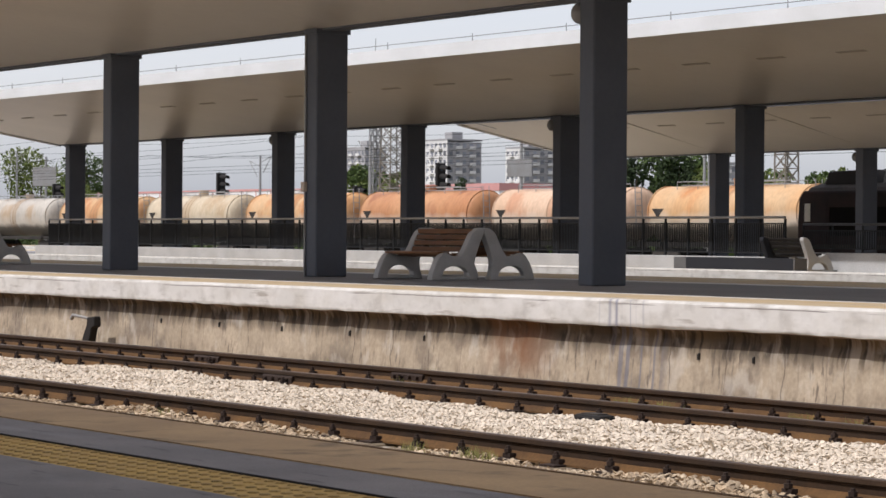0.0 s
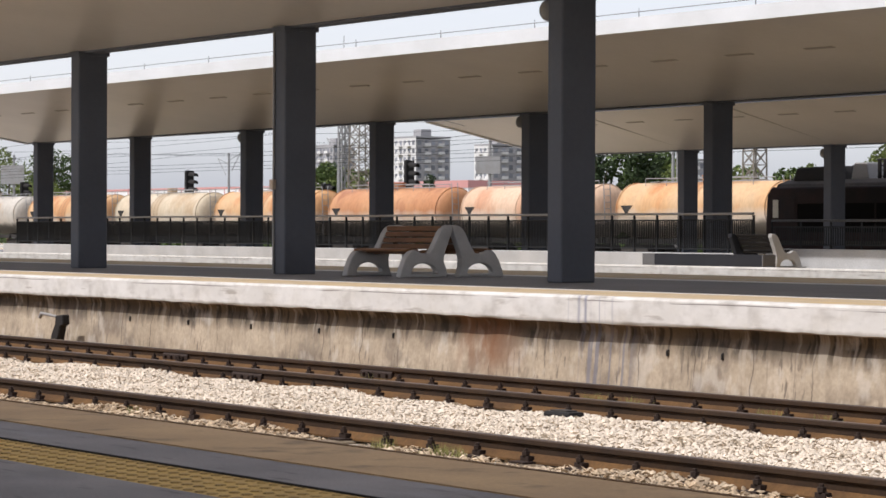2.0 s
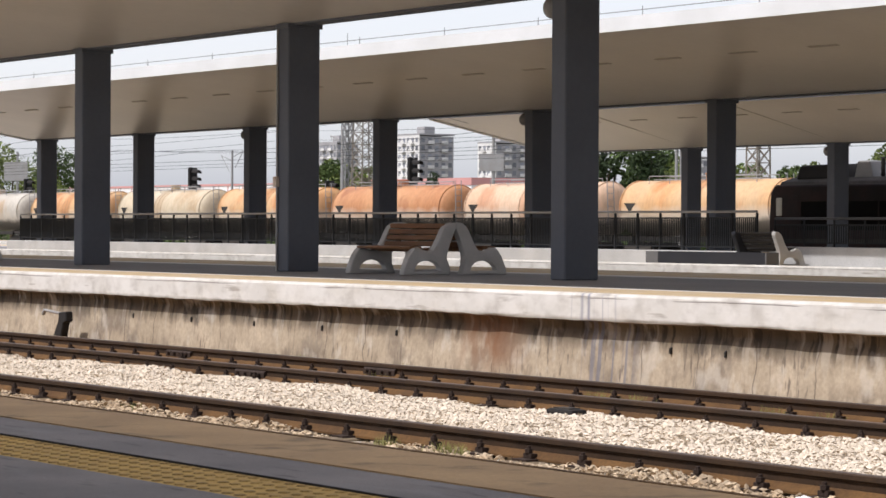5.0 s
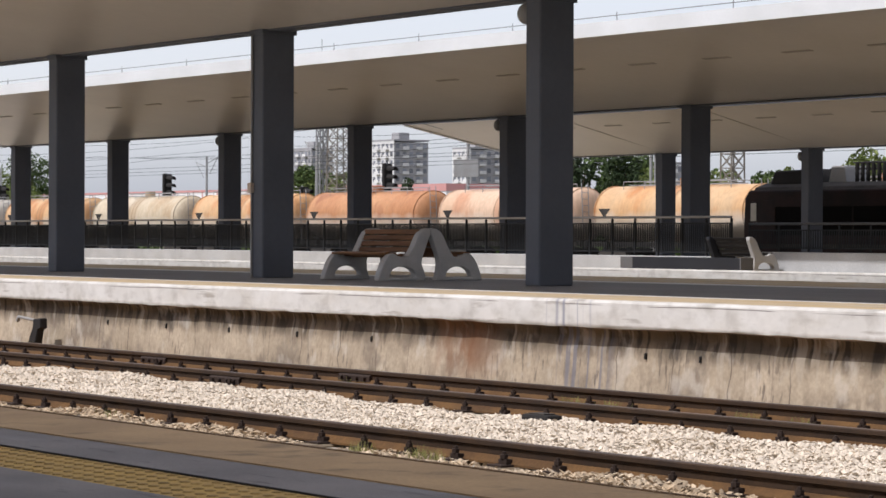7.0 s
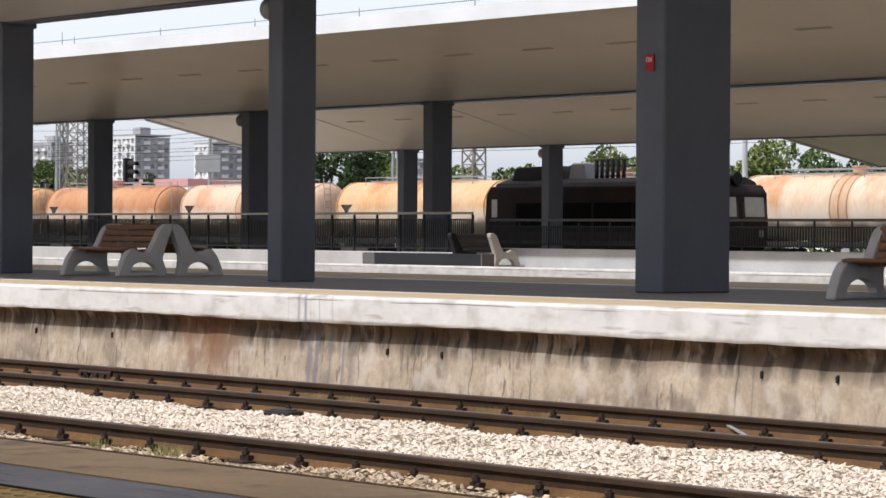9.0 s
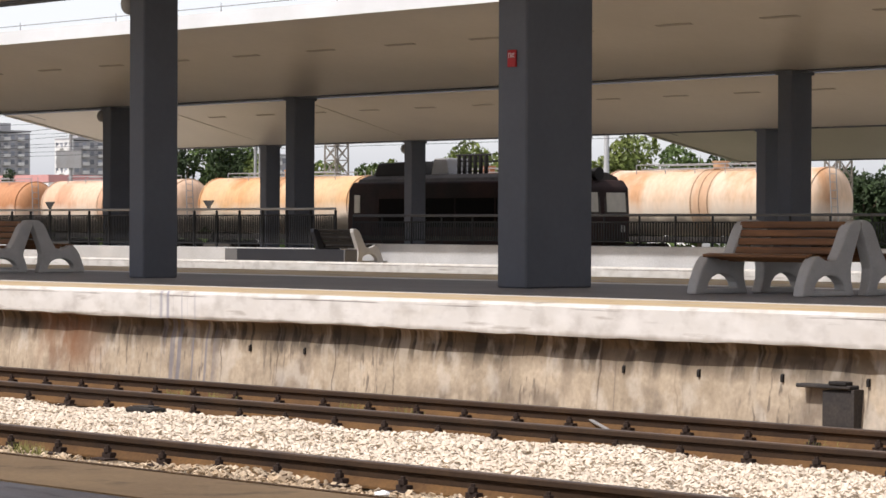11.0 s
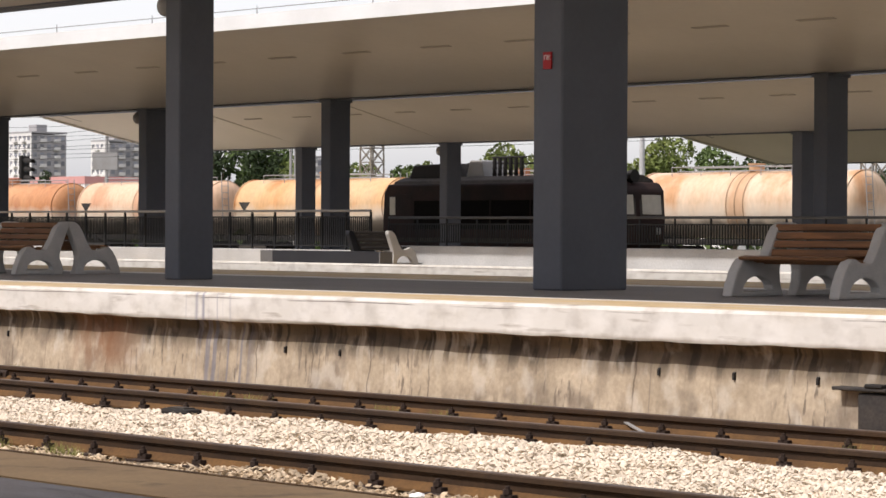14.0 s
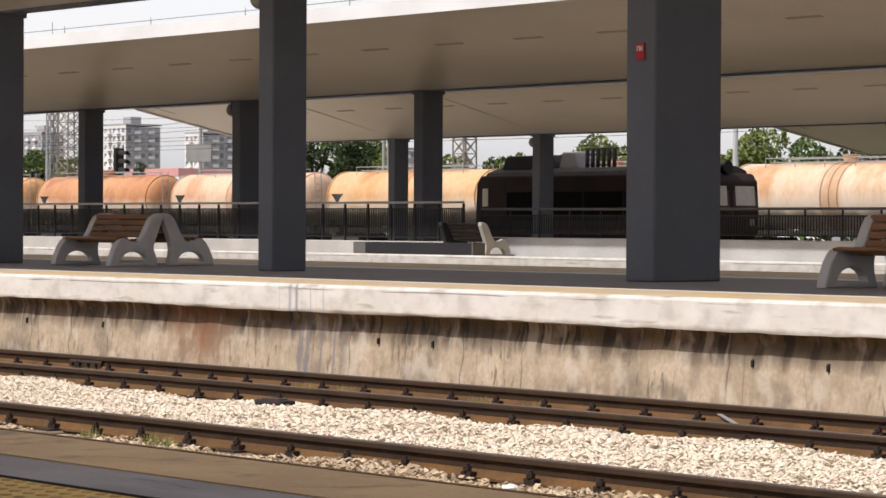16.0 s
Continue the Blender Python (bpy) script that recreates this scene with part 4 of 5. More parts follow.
    for xb in (2.4, 12.7):
        bm = B()
        box(bm, xb - 0.3, xb + 0.3, -0.95, 0.95, 0.5, 0.9)
        bogie = part("bogie", bm, M["grime"], t)
        for yy in (-1.0, 1.0):
            bm = B()
            prism(bm, [(xb - 1.2, 0.4), (xb - 1.2, 0.62), (xb - 0.5, 0.9), (xb + 0.5, 0.9), (xb + 1.2, 0.62), (xb + 1.2, 0.4), (xb + 0.4, 0.28), (xb - 0.4, 0.28)], "y", yy - 0.06, yy + 0.06)
            part("side_frame", bm, M["grime"], bogie)
        for dx in (-0.9, 0.9):
            bm = B()
            for yy in (-0.8, 0.68):
                tube(bm, (xb + dx, yy, 0.46), (xb + dx, yy + 0.12, 0.46), 0.46, seg=20)
            tube(bm, (xb + dx, -0.8, 0.46), (xb + dx, 0.8, 0.46), 0.08, seg=8)
            part("wheelset", bm, M["black_iron"], bogie)
    for xe, s in ((0.3, -1), (14.8, 1)):
        for yy in (-0.87, 0.87):
            bm = B()
            tube(bm, (xe, yy, 1.05), (xe + s * 0.28, yy, 1.05), 0.08, seg=8)
            tube(bm, (xe + s * 0.25, yy, 1.05), (xe + s * 0.3, yy, 1.05), 0.22, seg=14)
            part("buffer", bm, M["black_iron"], t)
    # worn dark triangle painted on the flank
    bm = B()
    prism(bm, [(1.75, 3.02), (2.75, 3.02), (2.25, 2.5)], "y", -1.508, -1.4)
    part("side_marking", bm, M["grime"], t, "dark worn triangle mark")
    return t


TANKS = [("tank_pale", "pale cream tank wagon with a rusty saddle stain"), ("tank_rust", "red-brown rust-stained tank wagon"), ("tank_orange", "ochre orange stained tank wagon"),
         ("tank_pink", "pale pinkish tank wagon with rusty streaks"), ("tank_rust", "red-brown rust-stained tank wagon"), ("tank_orange", "ochre orange stained tank wagon"),
         ("tank_cream", "dull cream tank wagon"), ("tank_orange", "ochre orange tank wagon with dark stains"), ("tank_grey", "grey-beige weathered tank wagon"),
         ("tank_orange", "ochre orange stained tank wagon")]
for i, (p, lab) in enumerate(TANKS):
    tank_wagon(-57.2 - 15.2 * (i + 1), 90.0, M[p], lab)
for y in (68.9, 70.4, 84.25, 85.75, 89.25, 90.75):
    rail(y, -260, 40)
bm = B()
prism(bm, [(88.3, -0.32), (88.3, -0.02), (91.7, -0.02), (91.7, -0.32)], "x", -260, 40)
structure("track_bed_far", bm, M["ballast_bed"], "stone bed of the goods track", "track bed")

# ---- distance: blocks of flats, sheds, trees, masts, signals, wires ----


def apartment_block(x, y, w, d, h, storeys, front, side, label):
    """A tower block seen by its front (towards -y) and its right flank; x, y: the near right corner."""
    t = thing("apartment_block", (x, y, -0.3), label, "apartment block", "blocks of flats")
    bm = B()
    box(bm, -w, 0, 0, d, 0, h)
    part("wall", bm, side, t)
    bm = B()
    box(bm, -w - 0.2, 0.2, -0.25, -0.02, 0, h + 0.4)
    part("front_wall", bm, front, t, "lighter front")
    bm = B()
    box(bm, -w - 0.3, 0.3, -0.3, d + 0.3, h + 0.4, h + 1.0)
    part("roof", bm, M["panel_block"], t)
    bm = B()
    box(bm, -w * 0.6, -w * 0.25, d * 0.3, d * 0.6, h + 1.0, h + 3.6)
    part("stair_head", bm, M["panel_block"], t)
    step = h / storeys
    bmw = B()
    box(bmw, -0.75, 0.75, -0.06, 0.06, -0.8, 0.8)
    win = mesh_of(bmw, "window", M["far_window"])
    bmw = B()
    box(bmw, -1.3, 1.3, -1.1, 0, -0.1, 0.05)
    box(bmw, -1.3, 1.3, -1.1, -1.0, 0.05, 1.05)
    bal = mesh_of(bmw, "balcony", M["panel_white"])
    nf, ns = max(4, int(w / 2.7)), max(4, int(d / 2.7))
    for k in range(storeys):
        z = (k + 0.55) * step
        for i in range(nf):
            o = part("window", win, None, t)
            o.location = (-w + (i + 0.5) * w / nf, -0.27, z)
            if (i + k // 6) % 2 == 0:
                o = part("balcony", bal, None, t)
                o.location = (-w + (i + 0.5) * w / nf, -0.25, z - step * 0.42)
        for i in range(ns):
            o = part("window", win, None, t)
            o.matrix_basis = pose(0.03, (i + 0.5) * d / ns, z, 0, 0, 90)
            if i % 2:
                o = part("balcony", bal, None, t)
                o.matrix_basis = pose(0.02, (i + 0.5) * d / ns, z - step * 0.42, 0, 0, 90)
    return t


apartment_block(-803, 520, 14.2, 14.6, 35.5, 12, M["panel_white"], M["panel_block"], "tall grey block of flats with white balconies")
apartment_block(-755, 520, 10.4, 12.5, 31.5, 11, M["panel_white"], M["panel_block"], "tall white block of flats behind the tracks")
apartment_block(-926, 560, 14.0, 10.0, 36.5, 12, M["panel_block"], M["panel_block"], "grey weathered block of flats behind trees")
apartment_block(-700, 560, 9.0, 12.0, 26.0, 9, M["panel_white"], M["panel_block"], "low white block of flats far behind the trees")


def shed(x0, x1, y, d, h, band, body, label, lean=0.0):
    t = thing("shed", (x0, y, -0.3), label, "shed", "sheds beyond the tracks")
    w = x1 - x0
    bm = B()
    box(bm, 0, w, 0, d, 0, h - band)
    part("wall", bm, body, t)
    bm = B()
    box(bm, -0.1, w + 0.1, -0.1, d + 0.1, h - band, h)
    part("fascia_band", bm, M["red_band"], t, "red band under the roof")
    n = max(2, int(w / 5))
    for i in range(1, n):
        bm = B()
        box(bm, i * w / n - 0.12, i * w / n + 0.12, -0.06, 0, 0, h - band)
        part("panel_joint", bm, M["red_band"], t, "red upright between white panels")
    return t


shed(-330, -296, 200, 18, 9.0, 1.0, M["white_wall"], "white warehouse with a red band")
shed(-450, -372, 222, 20, 9.6, 0.3, M["white_wall"], "long low white shed with a red roof edge")
shed(-150, -136, 150, 10, 5.1, 0.7, M["white_wall"], "small white shed with a red band")
shed(-294.5, -280, 203, 12, 8.2, 0.3, M["concrete"], "grey low shed beside the warehouse")
shed(-560, -470, 260, 20, 11.0, 0.4, M["white_wall"], "long white shed far beyond the tracks")


def leaves_mesh(name, material, blobs, count, size, rng):
    """Many small bent leaf clumps scattered over the shells of the blobs (x, y, z, rx, rz)."""
    bl = np.array(blobs)
    weights = bl[:, 3] ** 2 * bl[:, 4]
    k = bl[rng.choice(len(blobs), count, p=weights / weights.sum())]

    def unit(v):
        return v / np.linalg.norm(v, axis=1, keepdims=True)
    p = k[:, :3] + unit(rng.normal(size=(count, 3))) * k[:, [3, 3, 4]] * rng.uniform(0.45, 1.1, (count, 1)) ** 0.6
    a = unit(rng.normal(size=(count, 3)))
    b = unit(np.cross(a, rng.normal(size=(count, 3))))
    s = size * rng.uniform(0.5, 1.3, (count, 1))
    c = np.cross(a, b) * s * 0.35
    verts = np.stack([p - a * s, p + b * s * 0.6 + c, p + a * s, p - b * s * 0.6 + c], 1).reshape(-1, 3).tolist()
    faces = (np.arange(count)[:, None, None] * 4 + np.array([(0, 1, 2), (0, 2, 3)])[None]).reshape(-1, 3).tolist()
    me = bpy.data.meshes.new(name)
    me.from_pydata(verts, [], faces)
    me.materials.append(material)
    return me


def tree(x, y, h, w, material, seed, label, count=3200, narrow=False, size=0.24):
    rng = np.random.default_rng(seed)
    t = thing("tree", (x, y, -0.32), label, "tree", "trees beyond the tracks")
    bm = B()
    tube(bm, (0, 0, 0), (0.1, 0, h * 0.45), 0.045 * h * 0.5, 0.02 * h * 0.5, seg=9)
    tube(bm, (0.1, 0, h * 0.45), (0.0, 0.1, h * 0.85), 0.02 * h * 0.5, 0.01, seg=7)
    part("trunk", bm, M["bark"], t)
    blobs = []
    for i in range(9 if not narrow else 12):
        a, r = rng.uniform(0, 6.28), rng.uniform(0.1, 0.36) * w
        z = rng.uniform(0.25, 0.88) * h
        if narrow:
            r *= 0.5 * (1.2 - z / h)
        blobs.append((r * math.cos(a), r * math.sin(a), z, w * rng.uniform(0.12, 0.26), h * rng.uniform(0.07, 0.16)))
    blobs.append((0, 0, h * 0.5, w * 0.32, h * 0.3))
    for i, b in enumerate(blobs[:6]):
        bm = B()
        tube(bm, (0.05, 0, h * (0.22 + 0.05 * i)), (b[0] * 0.9, b[1] * 0.9, b[2]), 0.012 * h, 0.004 * h, seg=6)
        part("limb", bm, M["bark"], t)
    part("crown", leaves_mesh("crown", material, blobs, count, size, rng), None, t, "loose leafy crown")
    return t


LD, LG, LL = M["leaf_dark"], M["leaf"], M["leaf_light"]
for x, y, h, w, m, nar, lab in [
        (-266, 120, 12.2, 9, LL, 0, "broad green tree beside the tracks"), (-259, 122, 11.0, 7, LG, 0, "dark green tree beside the tracks"),
        (-251, 117, 8.5, 7, LL, 0, "low light green tree"), (-188.5, 116, 7.2, 4.6, LL, 0, "light green young tree by the mast"),
        (-185.2, 115, 6.4, 3.4, LL, 0, "light green young tree by a mast"), (-176, 112, 6.0, 3.0, LL, 0, "small yellow-green tree by the mast"), (-196.6, 150, 8.3, 2.6, LD, 1, "small dark conical tree"), (-229, 150, 8.6, 2.6, LD, 1, "small dark conical tree"),
        (-166, 124, 9.3, 4.2, LD, 0, "tall dark leafy tree"), (-163, 126, 9.8, 4.4, LG, 0, "tall green leafy tree beyond the tracks"), (-160.8, 125, 8.6, 3.0, LD, 0, "dark leafy tree beyond the tracks"),
        (-146.5, 118, 7.1, 3.0, LL, 0, "light green leafy tree by the goods train"), (-143.2, 120, 6.9, 2.8, LG, 0, "green leafy tree by the goods train"), (-139.4, 117, 7.0, 3.0, LL, 0, "light green leafy tree beside the mast"),
        (-136.4, 119, 6.8, 2.8, LL, 0, "light green young tree beside the mast"), (-195.5, 118, 7.9, 4.0, LL, 0, "light green tree by the mast"), (-191.5, 117, 8.1, 4.0, LG, 0, "green leafy tree by the mast"),
        (-164.5, 117, 3.6, 3.4, LL, 0, "low light green shrub"), (-161.5, 117, 3.3, 2.6, LL, 0, "low light green shrub"),
        (-134, 118, 7.8, 4.0, LG, 0, "green tree behind the goods train"), (-131.0, 116, 6.6, 3.4, LL, 0, "light green tree by the mast"), (-127.8, 120, 8.2, 4.2, LL, 0, "light green tree behind the locomotive"),
        (-123.5, 122, 8.6, 4.8, LG, 0, "green tree behind the locomotive"), (-118.5, 124, 8.3, 4.6, LL, 0, "light green tree behind the locomotive"),
        (-112.6, 128, 9.6, 4.2, LD, 0, "tall dark tree beside a pole"), (-106.6, 118, 7.6, 5.2, LG, 0, "broad bright green tree"), (-103.4, 119, 7.0, 4.6, LG, 0, "broad bright green tree"),
        (-109.5, 121, 6.0, 3.4, LL, 0, "light green tree beside the shed"), (-99.0, 121, 6.6, 4.8, LG, 0, "green tree behind the canopy"), (-95.2, 119, 6.5, 4.6, LD, 0, "dark green tree behind the canopy"),
        (-91.0, 121, 6.8, 5.0, LG, 0, "green tree behind the canopy"), (-86.5, 120, 6.6, 4.8, LD, 0, "dark green tree behind the canopy"), (-101.0, 126, 5.0, 5.0, LD, 0, "low dark green tree")]:
    wide = w * (1.45 if x > -150 else 1.15)
    tree(x, y, h, wide, m, int(-x * 10), lab, 4200 if w > 3 else 1800, bool(nar), 0.2)

# hedge-like growth along the goods yard
rng = np.random.default_rng(5)
me = leaves_mesh("undergrowth", M["leaf"], [(float(rng.uniform(-290, -70)), float(rng.uniform(124, 140)), float(rng.uniform(0.2, 1.6)), float(rng.uniform(2, 4.5)), float(rng.uniform(0.8, 2.0))) for i in range(120)], 14000, 0.4, rng)
tagged(new("undergrowth", me), "green undergrowth beyond the goods yard", "shrubs", "", "stuff")


def lattice_mast(x, y, w0, w1, h, material, label, arm=0.0):
    t = thing("lattice_mast", (x, y, -0.32), label, "mast", "lattice masts")
    n = max(8, int(h / 0.9))
    corner = [(-1, -1), (1, -1), (1, 1), (-1, 1)]

    def at(i, k):
        f = k / n
        w = (w0 + (w1 - w0) * f) / 2
        return (corner[i % 4][0] * w, corner[i % 4][1] * w, h * f)
    for i in range(4):
        bm = B()
        tube(bm, at(i, 0), at(i, n), 0.06, seg=5)
        part("leg", bm, material, t)
    lines = []
    for k in range(n):
        for i in range(4):
            lines += [(at(i, k), at(i + 1, k + 1), 0.025), (at(i + 1, k), at(i, k + 1), 0.025), (at(i, k + 1), at(i + 1, k + 1), 0.025)]
    part("bracing", sticks("bracing", material, lines), None, t)["kind"] = "stuff"
    if arm:
        bm = B()
        tube(bm, (0, 0, h), (0, 0, h + arm), 0.06, 0.03, seg=6)
        part("top_rod", bm, material, t, "slender rod")
    bm = B()
    box(bm, -w0, w0, -w0, w0, 0, 0.5)
    part("footing", bm, M["concrete"], t)
    return t


M["mast_paint"] = mat("mast_paint", (0.24, 0.21, 0.17), 0.7, alt=(0.17, 0.145, 0.115), scale=2, grain=0.1)
lattice_mast(-180.4, 110, 0.75, 0.6, 10.5, M["galvanised"], "tall grey steel lattice mast", 7.0)
lattice_mast(-177.6, 110, 1.9, 1.3, 11.5, M["mast_paint"], "broad steel lattice mast")
lattice_mast(-130.4, 110, 1.15, 1.0, 10.0, M["mast_paint"], "broad steel lattice mast")
lattice_mast(-89.6, 110, 1.1, 0.9, 9.5, M["mast_paint"], "ochre steel lattice mast")
lattice_mast(-262, 112, 1.4, 1.0, 13.5, M["galvanised"], "grey steel lattice mast beside trees")


def pole(x, y, h, r, material, label, board=None, arms=False):
    t = thing("pole", (x, y, -0.32), label, "pole", "poles beyond the tracks")
    bm = B()
    tube(bm, (0, 0, 0), (0, 0, h), r, r * 0.7, seg=10)
    part("shaft", bm, material, t)
    if board:
        bm = B()
        box(bm, -board[0] / 2, board[0] / 2, -0.06, 0.0, -board[1] / 2, board[1] / 2)
        bevel(bm, 0.02, 1)
        p = part("board", bm, M["galvanised"], t, "grey sign board seen from its back")
        p.matrix_basis = pose(0, -0.15, board[2], 0, 0, 40)
    if arms:
        for s, z in ((1, h - 0.6), (-1, h - 0.9)):
            bm = B()
            tube(bm, (0, 0, z), (s * 1.8, 0, z + 0.5), 0.035, seg=6)
            tube(bm, (s * 0.5, 0, z - 0.8), (s * 1.8, 0, z + 0.5), 0.03, seg=6)
            part("bracket_arm", bm, M["galvanised"], t)
    return t


pole(-162.9, 112, 9.3, 0.16, M["galvanised"], "grey pole with a sign board", (1.9, 1.3, 7.0))
pole(-247.0, 112, 9.6, 0.16, M["galvanised"], "grey pole with a sign board by the trees", (2.6, 1.9, 7.6))
pole(-106.5, 110, 8.6, 0.2, M["concrete"], "pale concrete pole beside a tree")
pole(-138.7, 110, 8.6, 0.13, M["galvanised"], "slim grey lamp pole")
pole(-139.5, 111, 8.6, 0.1, M["galvanised"], "slim grey lamp pole")
pole(-188.2, 104, 8.3, 0.12, M["galvanised"], "grey overhead line pole with brackets", None, True)
pole(-174.5, 106, 9.6, 0.13, M["galvanised"], "grey overhead line pole with brackets", None, True)
pole(-236.0, 104, 9.6, 0.13, M["galvanised"], "grey overhead line pole with brackets", None, True)


def wire(y, z, x0=-420, x1=60, sag=0.5):
    t_name = "overhead_wire"
    n, lines = 8, []
    span_len = (x1 - x0) / n
    for i in range(n):
        pts = [(x0 + (i + k / 6) * span_len, y, z - sag * (1 - (2 * k / 6 - 1) ** 2)) for k in range(7)]
        lines += [(a, b, 0.011) for a, b in zip(pts, pts[1:])]
    ob = tagged(part(t_name, sticks(t_name, M["railing"], lines), None), "thin dark overhead wire along the tracks", "wire", "overhead wires")
    return ob


for y, z, sg in [(85, 6.2, 0.02), (85, 7.4, 0.6), (90, 6.2, 0.02), (90, 7.5, 0.7), (97, 6.3, 0.02), (97, 7.6, 0.6), (104, 8.6, 0.5), (104, 9.3, 0.5), (112, 10.4, 0.6), (112, 11.2, 0.6)]:
    wire(y, z, sag=sg)


for x in (-420, 60):
    t = thing("line_portal", (x, 98, -0.32), "grey steel portal carrying the overhead wires", "portal", "portals of the overhead line")
    for y in (-15.5, 15.5):
        bm = B()
        box(bm, -0.2, 0.2, y - 0.2, y + 0.2, 0, 12.2)
        bevel(bm, 0.03, 1)
        part("post", bm, M["galvanised"], t)
    bm = B()
    box(bm, -0.2, 0.2, -15.3, 15.3, 11.6, 12.1)
    part("beam", bm, M["galvanised"], t)
    for y in (85, 90, 97, 104, 112):
        bm = B()
        tube(bm, (0, y - 98, 6.4), (0, y - 98, 11.7), 0.05, seg=6)
        part("hanger", bm, M["galvanised"], t)


def signal(x, y, z_top, heads, label):
    """A light signal on a post; heads: numbers of lamps from the top downwards."""
    t = thing("light_signal", (x, y, -0.32), label, "signal", "light signals", 100)
    bm = B()
    tube(bm, (0, 0.18, 0), (0, 0.18, z_top + 0.4), 0.07, seg=8)
    part("post", bm, M["galvanised"], t)
    z = z_top + 0.32
    for lamps in heads:
        hgt = lamps * 0.58 + 0.14
        bm = B()
        box(bm, -0.4, 0.4, -0.12, 0.12, z - hgt, z)
        bevel(bm, 0.05, 2)
        head = part("signal_head", bm, M["black_iron"], t, "black signal head")
        for k in range(lamps):
            zc = z - 0.36 - k * 0.58
            bm = B()
            tube(bm, (0, -0.09, zc), (0, -0.13, zc), 0.17, seg=16)
            part("lens", bm, M["glass"], head, "unlit lens")
            bm = B()
            tube(bm, (0, -0.1, zc), (0, -0.85, zc - 0.08), 0.25, 0.23, seg=14, caps=False)
            bmesh.ops.delete(bm, geom=[f for f in bm.faces if f.calc_center_median().z < zc - 0.1], context="FACES")
            ex = bmesh.ops.solidify(bm, geom=bm.faces[:], thickness=0.015)
            part("hood", bm, M["black_iron"], head)
        z -= hgt + 0.12
    return t


signal(-155.3, 100, 6.65, (3, 2), "black light signal with five hooded lamps on a post")
signal(-187.4, 100, 6.5, (3,), "black light signal with three hooded lamps")
signal(-218.3, 100, 6.0, (2,), "black light signal with two hooded lamps")
signal(-166.4, 100, 5.2, (3, 2), "black light signal with hooded lamps behind the train")

# ---- fittings on columns and canopies ----
for y, x, zc, w in ((23.98, -33.6, 5.12, 0), (42.1, -60.05, 4.72, 0), (42.1, -75.7, 4.72, 0), (60.1, -67.9, 4.4, 0)):
    t = thing("platform_loudspeaker", (x, y + 0.2, zc), "grey round loudspeaker bracketed to the column top", "loudspeaker", "loudspeakers on the columns")
    bm = B()
    tube(bm, (0.26, 0, 0.12), (0.0, 0, 0.12), 0.03, seg=8)
    part("bracket", bm, M["galvanised"], t)
    bm = B()
    r = bmesh.ops.create_uvsphere(bm, u_segments=16, v_segments=10, radius=0.15)
    bmesh.ops.scale(bm, vec=(0.95, 0.95, 1.1), verts=r["verts"])
    part("housing", bm, M["galvanised"], t, "", True)

t = thing("hydrant_sign", (-24.925, 23.985, 3.89), "small red hydrant sign with white letters", "sign")
bm = B()
box(bm, -0.09, 0.09, -0.012, 0.012, -0.13, 0.13)
bevel(bm, 0.004, 1)
part("plate", bm, M["red_sign"], t)
cu = bpy.data.curves.new("lettering", "FONT")
cu.body, cu.size, cu.align_x, cu.align_y, cu.extrude = "\u041f\u041a", 0.1, "CENTER", "CENTER", 0.002
letters = new("lettering", cu)
letters.parent = t
letters.matrix_basis = pose(0, -0.0145, 0.04, 90)
cu.materials.append(M["white_paint"])
letters["label"] = "white letters"
t.scale = (0.85, 1, 0.85)

M["slot"] = mat("slot", (0.4, 0.37, 0.33), 0.6, grain=0.05)
for yc, zv, rise, reach, xs in ((42.3, 4.95, 1.12, 6.9, [-88.0 + 2.65 * i for i in range(24)]), (60.3, 4.67, 1.15, 6.0, [-78.0 + 2.65 * i for i in range(14)])):
    k = rise / reach
    for x in xs:
        u = 4.3
        t = thing("soffit_light", (x, yc - u, zv + k * u - 0.012), "slim unlit strip light in the soffit", "ceiling light", "strip lights in the soffits")
        bm = B()
        box(bm, -0.45, 0.45, -0.06, 0.06, -0.015, 0.012)
        p = part("frame", bm, M["slot"], t)
        bm = B()
        box(bm, -0.42, 0.42, -0.035, 0.035, -0.022, -0.012)
        part("diffuser", bm, M["slot"], t)
        t.rotation_euler = (-math.atan(k), 0, 0)

# lightning wire on short rods along the middle canopy
t = thing("lightning_conductor", (0, 35.6, 6.33), "thin lightning wire on short rods along the canopy", "wire")
bm = B()
tube(bm, (-91, 0, 0.16), (5, 0, 0.16), 0.012, seg=5)
part("conductor", bm, M["galvanised"], t)
for i in range(10, 34):
    bm = B()
    tube(bm, (-128 + 3.9 * i, 0, -0.01), (-128 + 3.9 * i, 0, 0.24), 0.018, 0.008, seg=5)
    part("rod", bm, M["galvanised"], t)

# ---- things by the near tracks ----
t = thing("point_lever", (-36.3, 17.25, 0.0), "small dark lever frame with a pale arm by the wall", "lever")
bm = B()
prism(bm, [(-0.36, -0.03), (-0.25, 0.16), (-0.14, 0.3), (-0.13, 0.42), (0.12, 0.44), (0.13, 0.29), (0.03, 0.26), (-0.08, 0.0), (-0.08, -0.03)], "y", -0.06, 0.06)
bevel(bm, 0.015, 1)
part("stand", bm, M["black_iron"], t)
bm = B()
tube(bm, (-0.1, -0.03, 0.4), (-0.6, -0.06, 0.44), 0.022, seg=8)
tube(bm, (-0.6, -0.06, 0.44), (-0.66, -0.06, 0.38), 0.03, seg=8)
part("arm", bm, M["galvanised"], t, "pale grey arm")
t = thing("track_magnet", (-19.26, 14.05, 0.035), "flat dark grey box lying on the ballast", "box")
bm = B()
box(bm, -0.2, 0.2, -0.09, 0.09, 0, 0.06)
